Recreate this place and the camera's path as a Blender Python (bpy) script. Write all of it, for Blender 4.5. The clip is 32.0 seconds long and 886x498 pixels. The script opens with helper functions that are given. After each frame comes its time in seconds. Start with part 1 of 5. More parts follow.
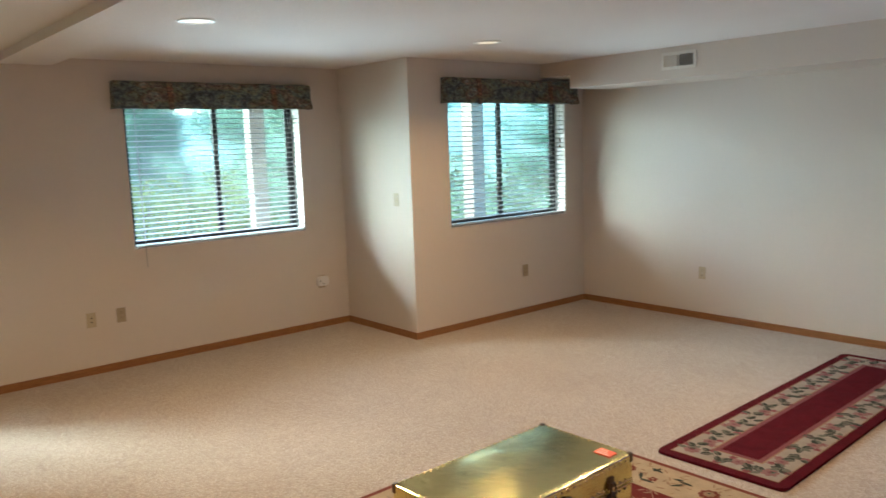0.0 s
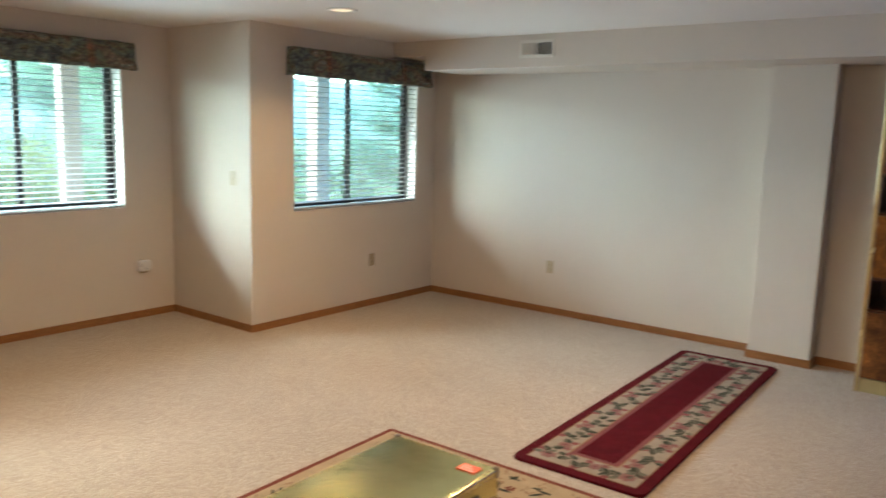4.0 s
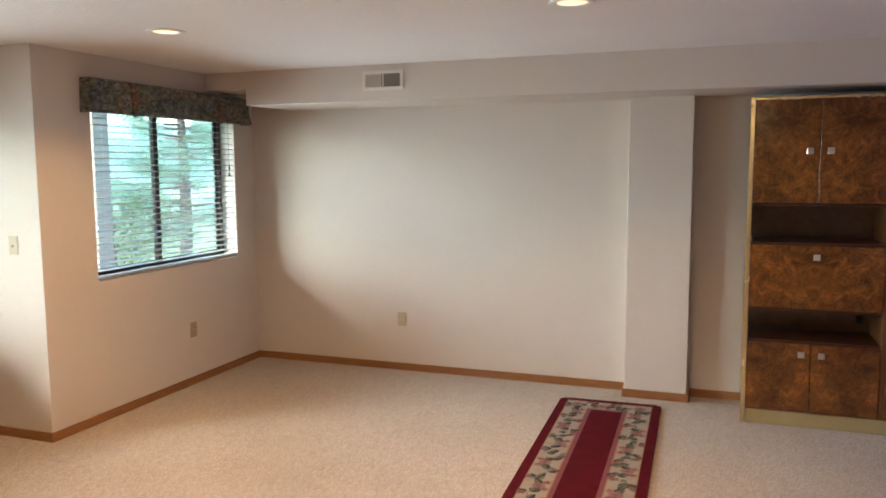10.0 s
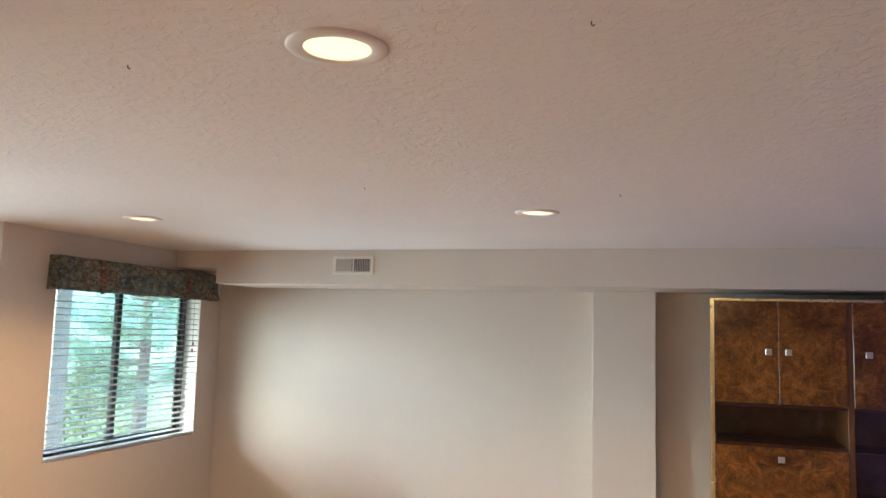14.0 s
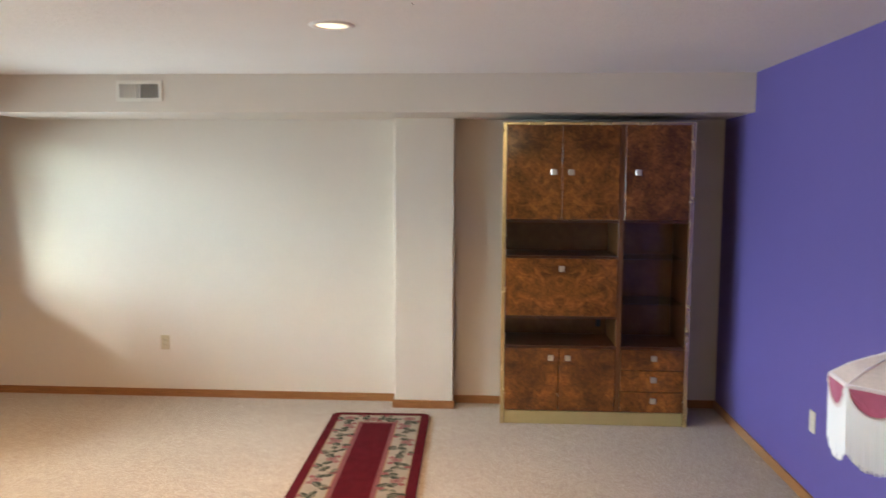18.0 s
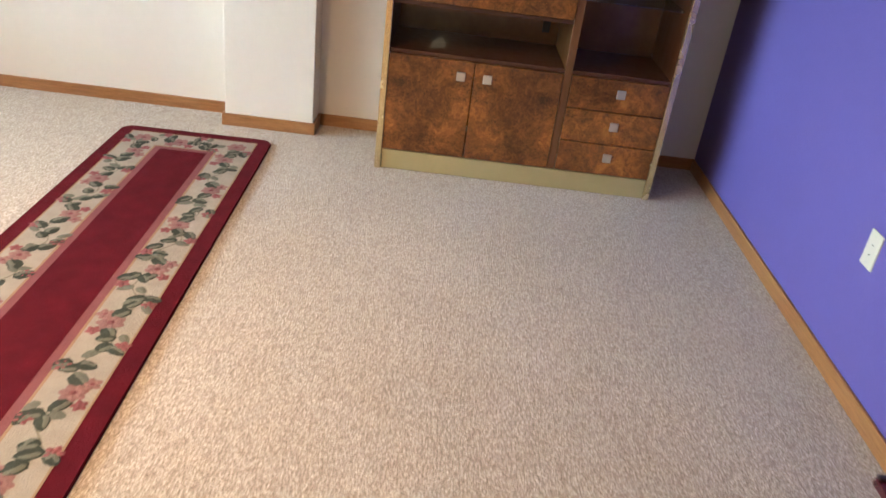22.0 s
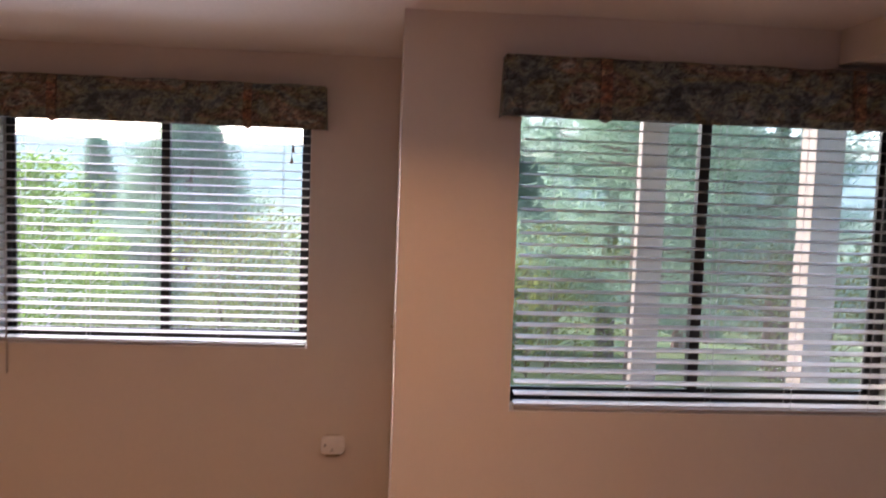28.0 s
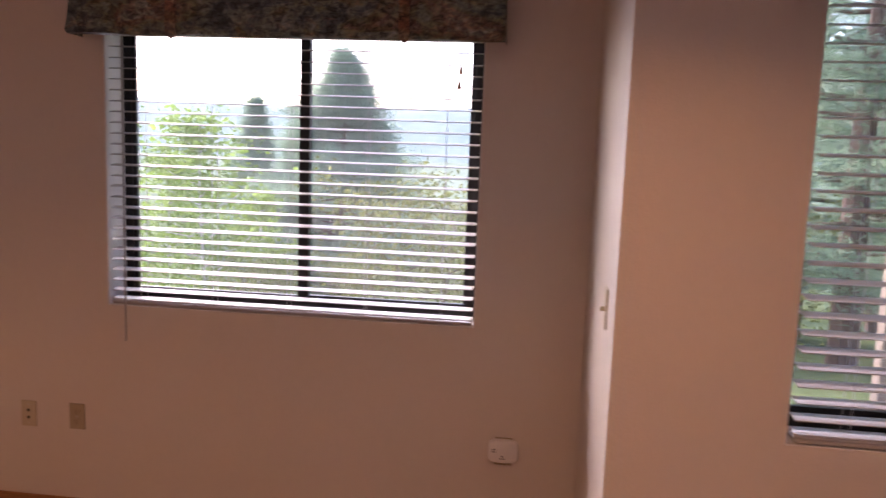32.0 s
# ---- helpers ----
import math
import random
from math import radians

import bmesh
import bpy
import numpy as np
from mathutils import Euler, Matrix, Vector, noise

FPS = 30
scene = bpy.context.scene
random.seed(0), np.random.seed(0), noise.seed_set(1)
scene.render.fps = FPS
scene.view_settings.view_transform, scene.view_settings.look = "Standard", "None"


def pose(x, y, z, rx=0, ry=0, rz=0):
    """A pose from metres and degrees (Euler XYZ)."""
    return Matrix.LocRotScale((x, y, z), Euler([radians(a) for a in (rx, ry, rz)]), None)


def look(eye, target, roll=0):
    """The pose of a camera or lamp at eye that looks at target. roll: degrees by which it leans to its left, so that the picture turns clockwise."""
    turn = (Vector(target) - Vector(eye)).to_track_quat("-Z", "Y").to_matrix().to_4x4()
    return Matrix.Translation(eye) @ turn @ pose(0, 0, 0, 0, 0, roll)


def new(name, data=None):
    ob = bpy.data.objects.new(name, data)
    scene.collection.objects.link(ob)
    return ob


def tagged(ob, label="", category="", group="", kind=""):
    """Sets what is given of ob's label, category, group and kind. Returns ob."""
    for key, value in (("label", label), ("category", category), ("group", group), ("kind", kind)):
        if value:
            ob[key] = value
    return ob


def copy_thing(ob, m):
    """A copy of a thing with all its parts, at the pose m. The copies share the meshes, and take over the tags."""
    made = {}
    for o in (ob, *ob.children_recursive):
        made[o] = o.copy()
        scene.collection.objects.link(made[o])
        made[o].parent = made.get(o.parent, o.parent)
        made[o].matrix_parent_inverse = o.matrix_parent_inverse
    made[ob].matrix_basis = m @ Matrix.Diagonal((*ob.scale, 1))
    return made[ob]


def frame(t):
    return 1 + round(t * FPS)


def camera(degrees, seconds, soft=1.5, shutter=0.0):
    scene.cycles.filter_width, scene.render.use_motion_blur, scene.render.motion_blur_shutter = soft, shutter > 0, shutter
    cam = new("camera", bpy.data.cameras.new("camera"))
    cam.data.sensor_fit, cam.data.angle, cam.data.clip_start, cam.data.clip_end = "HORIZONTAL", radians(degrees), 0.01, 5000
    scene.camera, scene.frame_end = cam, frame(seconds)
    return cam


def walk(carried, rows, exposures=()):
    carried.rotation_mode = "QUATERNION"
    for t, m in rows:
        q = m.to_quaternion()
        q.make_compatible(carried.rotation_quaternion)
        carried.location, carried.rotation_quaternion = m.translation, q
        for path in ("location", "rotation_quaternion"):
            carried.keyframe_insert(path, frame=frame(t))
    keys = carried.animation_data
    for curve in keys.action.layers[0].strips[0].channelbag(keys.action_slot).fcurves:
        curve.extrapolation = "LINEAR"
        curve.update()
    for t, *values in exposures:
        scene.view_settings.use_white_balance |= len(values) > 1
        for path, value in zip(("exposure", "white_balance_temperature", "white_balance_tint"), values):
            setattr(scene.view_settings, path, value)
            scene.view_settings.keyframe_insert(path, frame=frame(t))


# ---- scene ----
cam = camera(60.0, 32.0, shutter=0.4)
PATH = [
    (0, (0.467, 0.315, 1.679), (-1.047, 1.593, 1.404), -2.0),
    (0.5, (0.454, 0.289, 1.681), (-1.125, 1.489, 1.425), -2.1),
    (1, (0.497, 0.323, 1.674), (-0.964, 1.663, 1.409), -1.8),
    (1.5, (0.52, 0.345, 1.666), (-0.749, 1.866, 1.392), -1.4),
    (2, (0.54, 0.373, 1.656), (-0.502, 2.055, 1.364), -0.8),
    (2.5, (0.541, 0.404, 1.64), (-0.257, 2.207, 1.308), 0.7),
    (3, (0.488, 0.485, 1.633), (-0.228, 2.317, 1.273), 0.9),
    (3.5, (0.314, 0.589, 1.625), (-0.581, 2.347, 1.298), 1.6),
    (4, (0.125, 0.552, 1.623), (-1.081, 2.117, 1.315), 1.6),
    (4.5, (-0.044, 0.439, 1.627), (-1.357, 1.907, 1.279), 0.1),
    (6.5, (-0.489, 0.592, 1.582), (-1.997, 1.856, 1.224), -1.0),
    (7, (-0.655, 0.547, 1.601), (-1.96, 2.017, 1.228), -1.7),
    (7.5, (-0.783, 0.56, 1.591), (-1.875, 2.198, 1.232), -1.0),
    (8, (-0.786, 0.712, 1.62), (-1.811, 2.4, 1.304), -1.6),
    (8.5, (-0.794, 0.872, 1.618), (-1.731, 2.615, 1.331), -2.3),
    (9, (-0.776, 0.91, 1.64), (-1.603, 2.706, 1.339), -2.1),
    (9.5, (-0.81, 0.874, 1.63), (-1.569, 2.702, 1.347), -1.5),
    (10, (-0.841, 0.843, 1.663), (-1.518, 2.712, 1.449), -0.3),
    (10.5, (-0.83, 0.858, 1.704), (-1.415, 2.764, 1.553), 0.8),
    (11, (-0.789, 0.854, 1.752), (-1.29, 2.788, 1.676), 1.1),
    (11.5, (-0.829, 0.848, 1.779), (-1.288, 2.794, 1.824), 1.4),
    (12, (-0.81, 0.865, 1.807), (-1.287, 2.804, 1.908), 1.3),
    (12.5, (-0.824, 0.842, 1.821), (-1.332, 2.771, 1.968), 1.1),
    (13, (-0.828, 0.836, 1.832), (-1.372, 2.752, 2.012), 1.1),
    (13.5, (-0.832, 0.822, 1.834), (-1.406, 2.727, 2.038), 1.4),
    (14, (-0.837, 0.824, 1.833), (-1.437, 2.721, 2.04), 1.6),
    (14.5, (-0.833, 0.823, 1.83), (-1.445, 2.716, 2.032), 1.3),
    (16.5, (-0.831, 0.811, 1.798), (-1.388, 2.724, 1.961), 0.9),
    (17, (-0.867, 0.774, 1.762), (-1.329, 2.72, 1.799), 0.9),
    (17.5, (-0.854, 0.775, 1.71), (-1.173, 2.747, 1.602), 0.8),
    (18, (-0.768, 0.818, 1.691), (-0.888, 2.806, 1.511), 0.3),
    (18.5, (-0.681, 0.945, 1.731), (-0.671, 2.926, 1.455), 0.3),
    (19, (-0.546, 1.103, 1.654), (-0.481, 3.053, 1.215), 0.6),
    (19.5, (-0.479, 1.303, 1.542), (-0.309, 3.195, 0.916), 3.5),
    (20, (-0.46, 1.612, 1.493), (-0.214, 3.46, 0.769), 6.0),
    (20.5, (-0.376, 1.891, 1.418), (-0.19, 3.688, 0.56), 7.0),
    (21, (-0.288, 2.173, 1.401), (-0.267, 3.909, 0.408), 6.1),
    (21.5, (-0.307, 2.474, 1.415), (-0.347, 4.208, 0.419), 6.6),
    (22, (-0.398, 2.771, 1.383), (-0.354, 4.532, 0.437), 7.5),
    (22.5, (-0.33, 3.084, 1.352), (-0.421, 4.847, 0.412), 8.2),
    (23, (-0.348, 3.352, 1.343), (-0.785, 5.056, 0.391), 7.9),
    (23.5, (-0.458, 3.67, 1.286), (-1.193, 5.301, 0.392), 8.2),
    (24, (-0.729, 3.817, 1.318), (-1.764, 5.286, 0.439), 9.3),
    (24.5, (-0.846, 4.034, 1.418), (-2.239, 5.138, 0.5), 9.4),
    (25, (-1.084, 4.139, 1.454), (-2.606, 5.032, 0.511), 9.9),
    (25.5, (-1.333, 4.22, 1.463), (-2.941, 4.934, 0.513), 10.3),
    (26, (-1.562, 4.23, 1.476), (-3.311, 4.503, 0.545), 6.0),
    (26.5, (-1.776, 4.275, 1.532), (-3.625, 4.227, 0.77), 3.2),
    (28.5, (-1.848, 4.263, 1.765), (-3.837, 4.463, 1.702), 1.9),
    (29, (-1.874, 4.233, 1.761), (-3.866, 4.405, 1.695), 1.8),
    (29.5, (-1.92, 4.188, 1.76), (-3.912, 4.331, 1.659), 1.6),
    (30, (-2.044, 4.239, 1.717), (-4.04, 4.316, 1.61), 0.9),
    (30.5, (-2.221, 4.273, 1.705), (-4.217, 4.239, 1.579), 1.7),
    (31, (-2.343, 4.254, 1.677), (-4.331, 4.161, 1.479), 2.4),
    (31.5, (-2.494, 4.099, 1.644), (-4.479, 4.033, 1.409), 3.5),
    (32, (-2.72, 4.094, 1.618), (-4.689, 3.854, 1.362), 2.1),
]
EXPOSURES = [
    (0.0, 4.35, 5300, -8), (1.0, 4.30, 5300, -9), (2.0, 4.65, 5600, -3), (3.0, 4.95, 5650, -4), (4.0, 4.48, 5450, -9), (7.0, 4.30, 5600, 0), (9.0, 4.60, 5650, 0),
    (10.0, 4.62, 5900, 2), (11.0, 4.82, 5950, 3), (13.0, 4.77, 5750, 1), (17.0, 4.80, 5750, 0), (18.5, 5.15, 5700, -5), (20.0, 5.30, 5650, -1), (21.0, 5.20, 5950, 5),
    (22.0, 5.50, 5250, -6), (23.0, 5.45, 5300, -10), (24.0, 5.15, 5200, -12), (25.0, 4.90, 5100, -14), (26.5, 4.65, 4950, -15), (28.5, 3.60, 6700, 38), (32.0, 3.58, 6700, 42),
]
SKY, SUN = 0.082, 0.55
SUN_HIGH, SUN_SIDE = 29, 44
CAN_WATTS, CAN_COLOUR, LENS_GLOW = 0.80, (1.0, 0.54, 0.25), 0.06
WINDOW_WATTS, WINDOW_COLOUR, WINDOW_SPREAD = (1.55, 1.05), (0.87, 0.945, 1.0), 94

walk(cam, [(t, look(eye, target, roll)) for t, eye, target, roll in PATH], EXPOSURES)

# ---- world and light ----
world = bpy.data.worlds.new("sky")
scene.world = world
world.use_nodes = True
wn = world.node_tree.nodes
sky = wn.new("ShaderNodeTexSky")
sky.sky_type = "NISHITA"
sky.sun_disc = False
sky.sun_elevation = radians(SUN_HIGH)
sky.sun_rotation = radians(270 - SUN_SIDE)
sky.air_density, sky.dust_density, sky.ozone_density = 1.0, 1.4, 2.2
wn["Background"].inputs["Strength"].default_value = SKY
world.node_tree.links.new(sky.outputs[0], wn["Background"].inputs["Color"])
sun_data = bpy.data.lights.new("sun", "SUN")
sun_data.energy, sun_data.angle, sun_data.color = SUN, radians(14), (1.0, 0.95, 0.86)
sun = new("sun", sun_data)
sun.matrix_world = look((-12, -8, 30), (-12 + math.cos(radians(SUN_SIDE)), -8 + math.sin(radians(SUN_SIDE)), 30 - math.tan(radians(SUN_HIGH))))

# ---- small builders ----


def shape(bm, name):
    bmesh.ops.recalc_face_normals(bm, faces=bm.faces)
    me = bpy.data.meshes.new(name)
    bm.to_mesh(me)
    bm.free()
    return me


def part(name, bm, material, parent=None, label="", smooth=False, kind=""):
    me = shape(bm, name) if isinstance(bm, bmesh.types.BMesh) else bm
    if not me.materials:
        me.materials.append(material)
    if smooth:
        me.polygons.foreach_set("use_smooth", [True] * len(me.polygons))
        me.set_sharp_from_angle(angle=radians(38))
    ob = new(name, me)
    if parent is not None:
        ob.parent = parent
    return tagged(ob, label=label, kind=kind)


def thing(name, m, label, category, group="", kind=""):
    ob = new(name)
    ob.empty_display_size = 0.1
    ob.matrix_world = m
    return tagged(ob, label, category, group, kind)


def box(bm, a, b, bev=0.0, seg=1):
    v = [bm.verts.new((x, y, z)) for x in (a[0], b[0]) for y in (a[1], b[1]) for z in (a[2], b[2])]
    q = [(0, 1, 3, 2), (4, 6, 7, 5), (0, 4, 5, 1), (2, 3, 7, 6), (0, 2, 6, 4), (1, 5, 7, 3)]
    f = [bm.faces.new([v[i] for i in k]) for k in q]
    if bev:
        edges = list({e for g in f for e in g.edges})
        bmesh.ops.bevel(bm, geom=edges, offset=bev, segments=seg, affect="EDGES", profile=0.5)
    return bm


def boxes(*items, bev=0.0, seg=1):
    bm = bmesh.new()
    for a, b in items:
        box(bm, a, b, bev, seg)
    return bm


def lathe(bm, prof, n=28, c=(0, 0), phase=0.0):
    """Turned body: prof is (radius, height) from below."""
    rings = []
    for r, z in prof:
        if r < 1e-5:
            rings.append([bm.verts.new((c[0], c[1], z))])
        else:
            rings.append([bm.verts.new((c[0] + r * math.cos(phase + 2 * math.pi * k / n), c[1] + r * math.sin(phase + 2 * math.pi * k / n), z)) for k in range(n)])
    for lo, hi in zip(rings, rings[1:]):
        for k in range(n):
            a, b = lo[k % len(lo)], lo[(k + 1) % len(lo)]
            d, e = hi[k % len(hi)], hi[(k + 1) % len(hi)]
            loop = []
            for q in (a, b, e, d):
                if q not in loop:
                    loop.append(q)
            if len(loop) > 2:
                bm.faces.new(loop)
    return bm


def tube(bm, pts, r, n=6):
    pts = [Vector(p) for p in pts]
    radii = r if isinstance(r, (list, tuple)) else [r] * len(pts)
    rings = []
    for i, p in enumerate(pts):
        d = (pts[min(i + 1, len(pts) - 1)] - pts[max(i - 1, 0)]).normalized()
        u = d.orthogonal().normalized() if abs(d.z) > 0.9 else d.cross(Vector((0, 0, 1))).normalized()
        w = d.cross(u)
        rings.append([bm.verts.new(p + radii[i] * (u * math.cos(2 * math.pi * k / n) + w * math.sin(2 * math.pi * k / n))) for k in range(n)])
    for lo, hi in zip(rings, rings[1:]):
        for k in range(n):
            bm.faces.new((lo[k], lo[(k + 1) % n], hi[(k + 1) % n], hi[k]))
    for ring in (rings[0], rings[-1]):
        bm.faces.new(ring)
    return bm


def prism(bm, poly, lo, hi, axis="z"):
    """A flat outline pushed along an axis."""
    def at(u, v, w):
        return {"z": (u, v, w), "x": (w, u, v), "y": (u, w, v)}[axis]
    a = [bm.verts.new(at(u, v, lo)) for u, v in poly]
    b = [bm.verts.new(at(u, v, hi)) for u, v in poly]
    n = len(poly)
    bm.faces.new(a), bm.faces.new(b)
    for k in range(n):
        bm.faces.new((a[k], a[(k + 1) % n], b[(k + 1) % n], b[k]))
    return bm


# ---- materials ----


def nodes_of(name):
    m = bpy.data.materials.new(name)
    m.use_nodes = True
    nt = m.node_tree
    return m, nt, nt.nodes["Principled BSDF"]


def noise_node(nt, scale, detail=4, rough=0.55, stretch=None, distort=0.0):
    tc = nt.nodes.new("ShaderNodeTexCoord")
    n = nt.nodes.new("ShaderNodeTexNoise")
    n.inputs["Scale"].default_value, n.inputs["Detail"].default_value = scale, detail
    n.inputs["Roughness"].default_value, n.inputs["Distortion"].default_value = rough, distort
    if stretch:
        mp = nt.nodes.new("ShaderNodeMapping")
        mp.inputs["Scale"].default_value = stretch
        nt.links.new(tc.outputs["Object"], mp.inputs[0])
        nt.links.new(mp.outputs[0], n.inputs["Vector"])
    else:
        nt.links.new(tc.outputs["Object"], n.inputs["Vector"])
    return n


def ramp(nt, src, stops):
    r = nt.nodes.new("ShaderNodeValToRGB")
    e = r.color_ramp.elements
    while len(e) < len(stops):
        e.new(0.5)
    for el, (p, c) in zip(e, stops):
        el.position, el.color = p, (*c, 1)
    nt.links.new(src, r.inputs[0])
    return r


def mixed(nt, fac, a, b, mode="MIX"):
    mx = nt.nodes.new("ShaderNodeMix")
    mx.data_type, mx.blend_type = "RGBA", mode
    for sock, v in ((mx.inputs[0], fac), (mx.inputs[6], a), (mx.inputs[7], b)):
        if hasattr(v, "links"):
            nt.links.new(v, sock)
        elif isinstance(v, (int, float)):
            sock.default_value = v
        else:
            sock.default_value = (*v, 1)
    return mx.outputs[2]


def bumped(nt, bsdf, height, dist, strength=1.0, below=None):
    b = nt.nodes.new("ShaderNodeBump")
    b.inputs["Distance"].default_value, b.inputs["Strength"].default_value = dist, strength
    nt.links.new(height, b.inputs["Height"])
    if below is not None:
        nt.links.new(below, b.inputs["Normal"])
    nt.links.new(b.outputs[0], bsdf.inputs["Normal"])
    return b.outputs[0]


def surface(name, col, rough=0.5, metal=0.0, var=0.12, scale=6.0, grain=60.0, bump=0.0, stretch=None, coat=0.0, rough_var=0.1):
    """A plain material with uneven tone at two scales, uneven gloss and fine relief."""
    m, nt, p = nodes_of(name)
    big, fine = noise_node(nt, scale, 3, stretch=stretch), noise_node(nt, grain, 5, stretch=stretch)
    dark = tuple(c * (1 - var) for c in col)
    light = tuple(min(1, c * (1 + var * 0.6)) for c in col)
    one = ramp(nt, big.outputs[0], [(0.3, dark), (0.7, light)])
    out = mixed(nt, fine.outputs[0], one.outputs[0], tuple(c * (1 - var * 0.7) for c in col))
    nt.links.new(out, p.inputs["Base Color"])
    p.inputs["Metallic"].default_value = metal
    mr = nt.nodes.new("ShaderNodeMapRange")
    mr.inputs[3].default_value, mr.inputs[4].default_value = max(0.02, rough - rough_var), min(1, rough + rough_var)
    nt.links.new(big.outputs[0], mr.inputs[0])
    nt.links.new(mr.outputs[0], p.inputs["Roughness"])
    p.inputs["Coat Weight"].default_value = coat
    if bump:
        bumped(nt, p, fine.outputs[0], bump)
    return m


def carpet_mat():
    """Looped pile in fine slanting ribs."""
    m, nt, p = nodes_of("loop_carpet")
    tc, turn, squash = nt.nodes.new("ShaderNodeTexCoord"), nt.nodes.new("ShaderNodeMapping"), nt.nodes.new("ShaderNodeMapping")
    turn.inputs["Rotation"].default_value = (0, 0, radians(-155))
    squash.inputs["Scale"].default_value = (1.0, 0.38, 1.0)
    nt.links.new(tc.outputs["Object"], turn.inputs[0])
    nt.links.new(tc.outputs["Object"], squash.inputs[0])
    rib = nt.nodes.new("ShaderNodeTexWave")
    rib.wave_type, rib.bands_direction = "BANDS", "Y"
    for key, v in (("Scale", 40.3), ("Distortion", 2.2), ("Detail", 2.0), ("Detail Scale", 1.6), ("Detail Roughness", 0.6)):
        rib.inputs[key].default_value = v
    nt.links.new(turn.outputs[0], rib.inputs["Vector"])
    vo = nt.nodes.new("ShaderNodeTexVoronoi")
    vo.inputs["Scale"].default_value = 165
    nt.links.new(squash.outputs[0], vo.inputs["Vector"])
    blot, fleck, wide = noise_node(nt, 1.3, 3), noise_node(nt, 190, 2, stretch=(1.0, 0.5, 1.0)), noise_node(nt, 30, 3, stretch=(1.0, 0.6, 1.0))
    base = ramp(nt, fleck.outputs[0], [(0.34, (0.455, 0.385, 0.315)), (0.5, (0.62, 0.548, 0.465)), (0.65, (0.755, 0.685, 0.60))])
    worn = ramp(nt, blot.outputs[0], [(0.3, (0.90, 0.89, 0.88)), (0.7, (1.0, 1.0, 1.0))])
    mott = ramp(nt, wide.outputs[0], [(0.35, (0.92, 0.91, 0.90)), (0.65, (1.0, 1.0, 1.0))])
    c = mixed(nt, 1.0, base.outputs[0], worn.outputs[0], "MULTIPLY")
    c = mixed(nt, 1.0, c, mott.outputs[0], "MULTIPLY")
    # shade between the loops and in the rib furrows is multiplied into the colour
    pit_shade = ramp(nt, vo.outputs["Distance"], [(0.2, (1, 1, 1)), (0.72, (0.66, 0.63, 0.60))])
    c = mixed(nt, 1.0, c, pit_shade.outputs[0], "MULTIPLY")
    furrow_shade = ramp(nt, rib.outputs["Fac"], [(0.10, (0.68, 0.645, 0.60)), (0.50, (1, 1, 1))])
    c = mixed(nt, 1.0, c, furrow_shade.outputs[0], "MULTIPLY")
    nt.links.new(c, p.inputs["Base Color"])
    p.inputs["Roughness"].default_value = 0.95
    p.inputs["Specular IOR Level"].default_value = 0.15
    p.inputs["Sheen Weight"].default_value = 0.15
    inv = nt.nodes.new("ShaderNodeMath")
    inv.operation = "SUBTRACT"
    inv.inputs[0].default_value = 1.0
    nt.links.new(vo.outputs["Distance"], inv.inputs[1])
    b = bumped(nt, p, inv.outputs[0], 0.0018, 0.7)
    b = bumped(nt, p, rib.outputs["Fac"], 0.0022, 0.7, b)
    bumped(nt, p, wide.outputs[0], 0.005, 0.4, b)
    return m


def wall_mat(name, col, relief=0.0009, patch=0.05):
    m, nt, p = nodes_of(name)
    big, peel, mid = noise_node(nt, 0.8, 3), noise_node(nt, 130, 2), noise_node(nt, 35, 3)
    c = ramp(nt, big.outputs[0], [(0.3, tuple(v * (1 - patch) for v in col)), (0.7, col)])
    out = mixed(nt, 0.25, c.outputs[0], ramp(nt, mid.outputs[0], [(0.3, tuple(v * 0.93 for v in col)), (0.7, col)]).outputs[0])
    nt.links.new(out, p.inputs["Base Color"])
    p.inputs["Roughness"].default_value = 0.62
    p.inputs["Specular IOR Level"].default_value = 0.3
    b = bumped(nt, p, peel.outputs[0], relief, 0.8)
    bumped(nt, p, mid.outputs[0], relief * 2, 0.4, b)
    return m


def ceiling_mat():
    m, nt, p = nodes_of("knockdown_ceiling")
    blob, warp, big = noise_node(nt, 34, 5, 0.6, distort=0.5), noise_node(nt, 90, 3), noise_node(nt, 0.7, 3)
    flat = ramp(nt, blob.outputs[0], [(0.50, (0, 0, 0)), (0.58, (1, 1, 1))])
    c = ramp(nt, big.outputs[0], [(0.3, (0.74, 0.70, 0.665)), (0.7, (0.79, 0.75, 0.715))])
    nt.links.new(c.outputs[0], p.inputs["Base Color"])
    p.inputs["Roughness"].default_value = 0.85
    p.inputs["Specular IOR Level"].default_value = 0.2
    b = bumped(nt, p, flat.outputs[0], 0.0024, 0.5)
    bumped(nt, p, warp.outputs[0], 0.0010, 0.5, b)
    return m


def oak_mat(name, stretch):
    m, nt, p = nodes_of(name)
    g, f = noise_node(nt, 9, 6, 0.6, stretch, 0.4), noise_node(nt, 60, 4, 0.6, stretch)
    c = ramp(nt, g.outputs[0], [(0.25, (0.16, 0.063, 0.018)), (0.5, (0.27, 0.118, 0.036)), (0.75, (0.36, 0.172, 0.060))])
    out = mixed(nt, 0.25, c.outputs[0], ramp(nt, f.outputs[0], [(0.35, (0.15, 0.06, 0.018)), (0.6, (0.37, 0.18, 0.065))]).outputs[0])
    nt.links.new(out, p.inputs["Base Color"])
    p.inputs["Roughness"].default_value = 0.32
    bumped(nt, p, f.outputs[0], 0.0004)
    return m


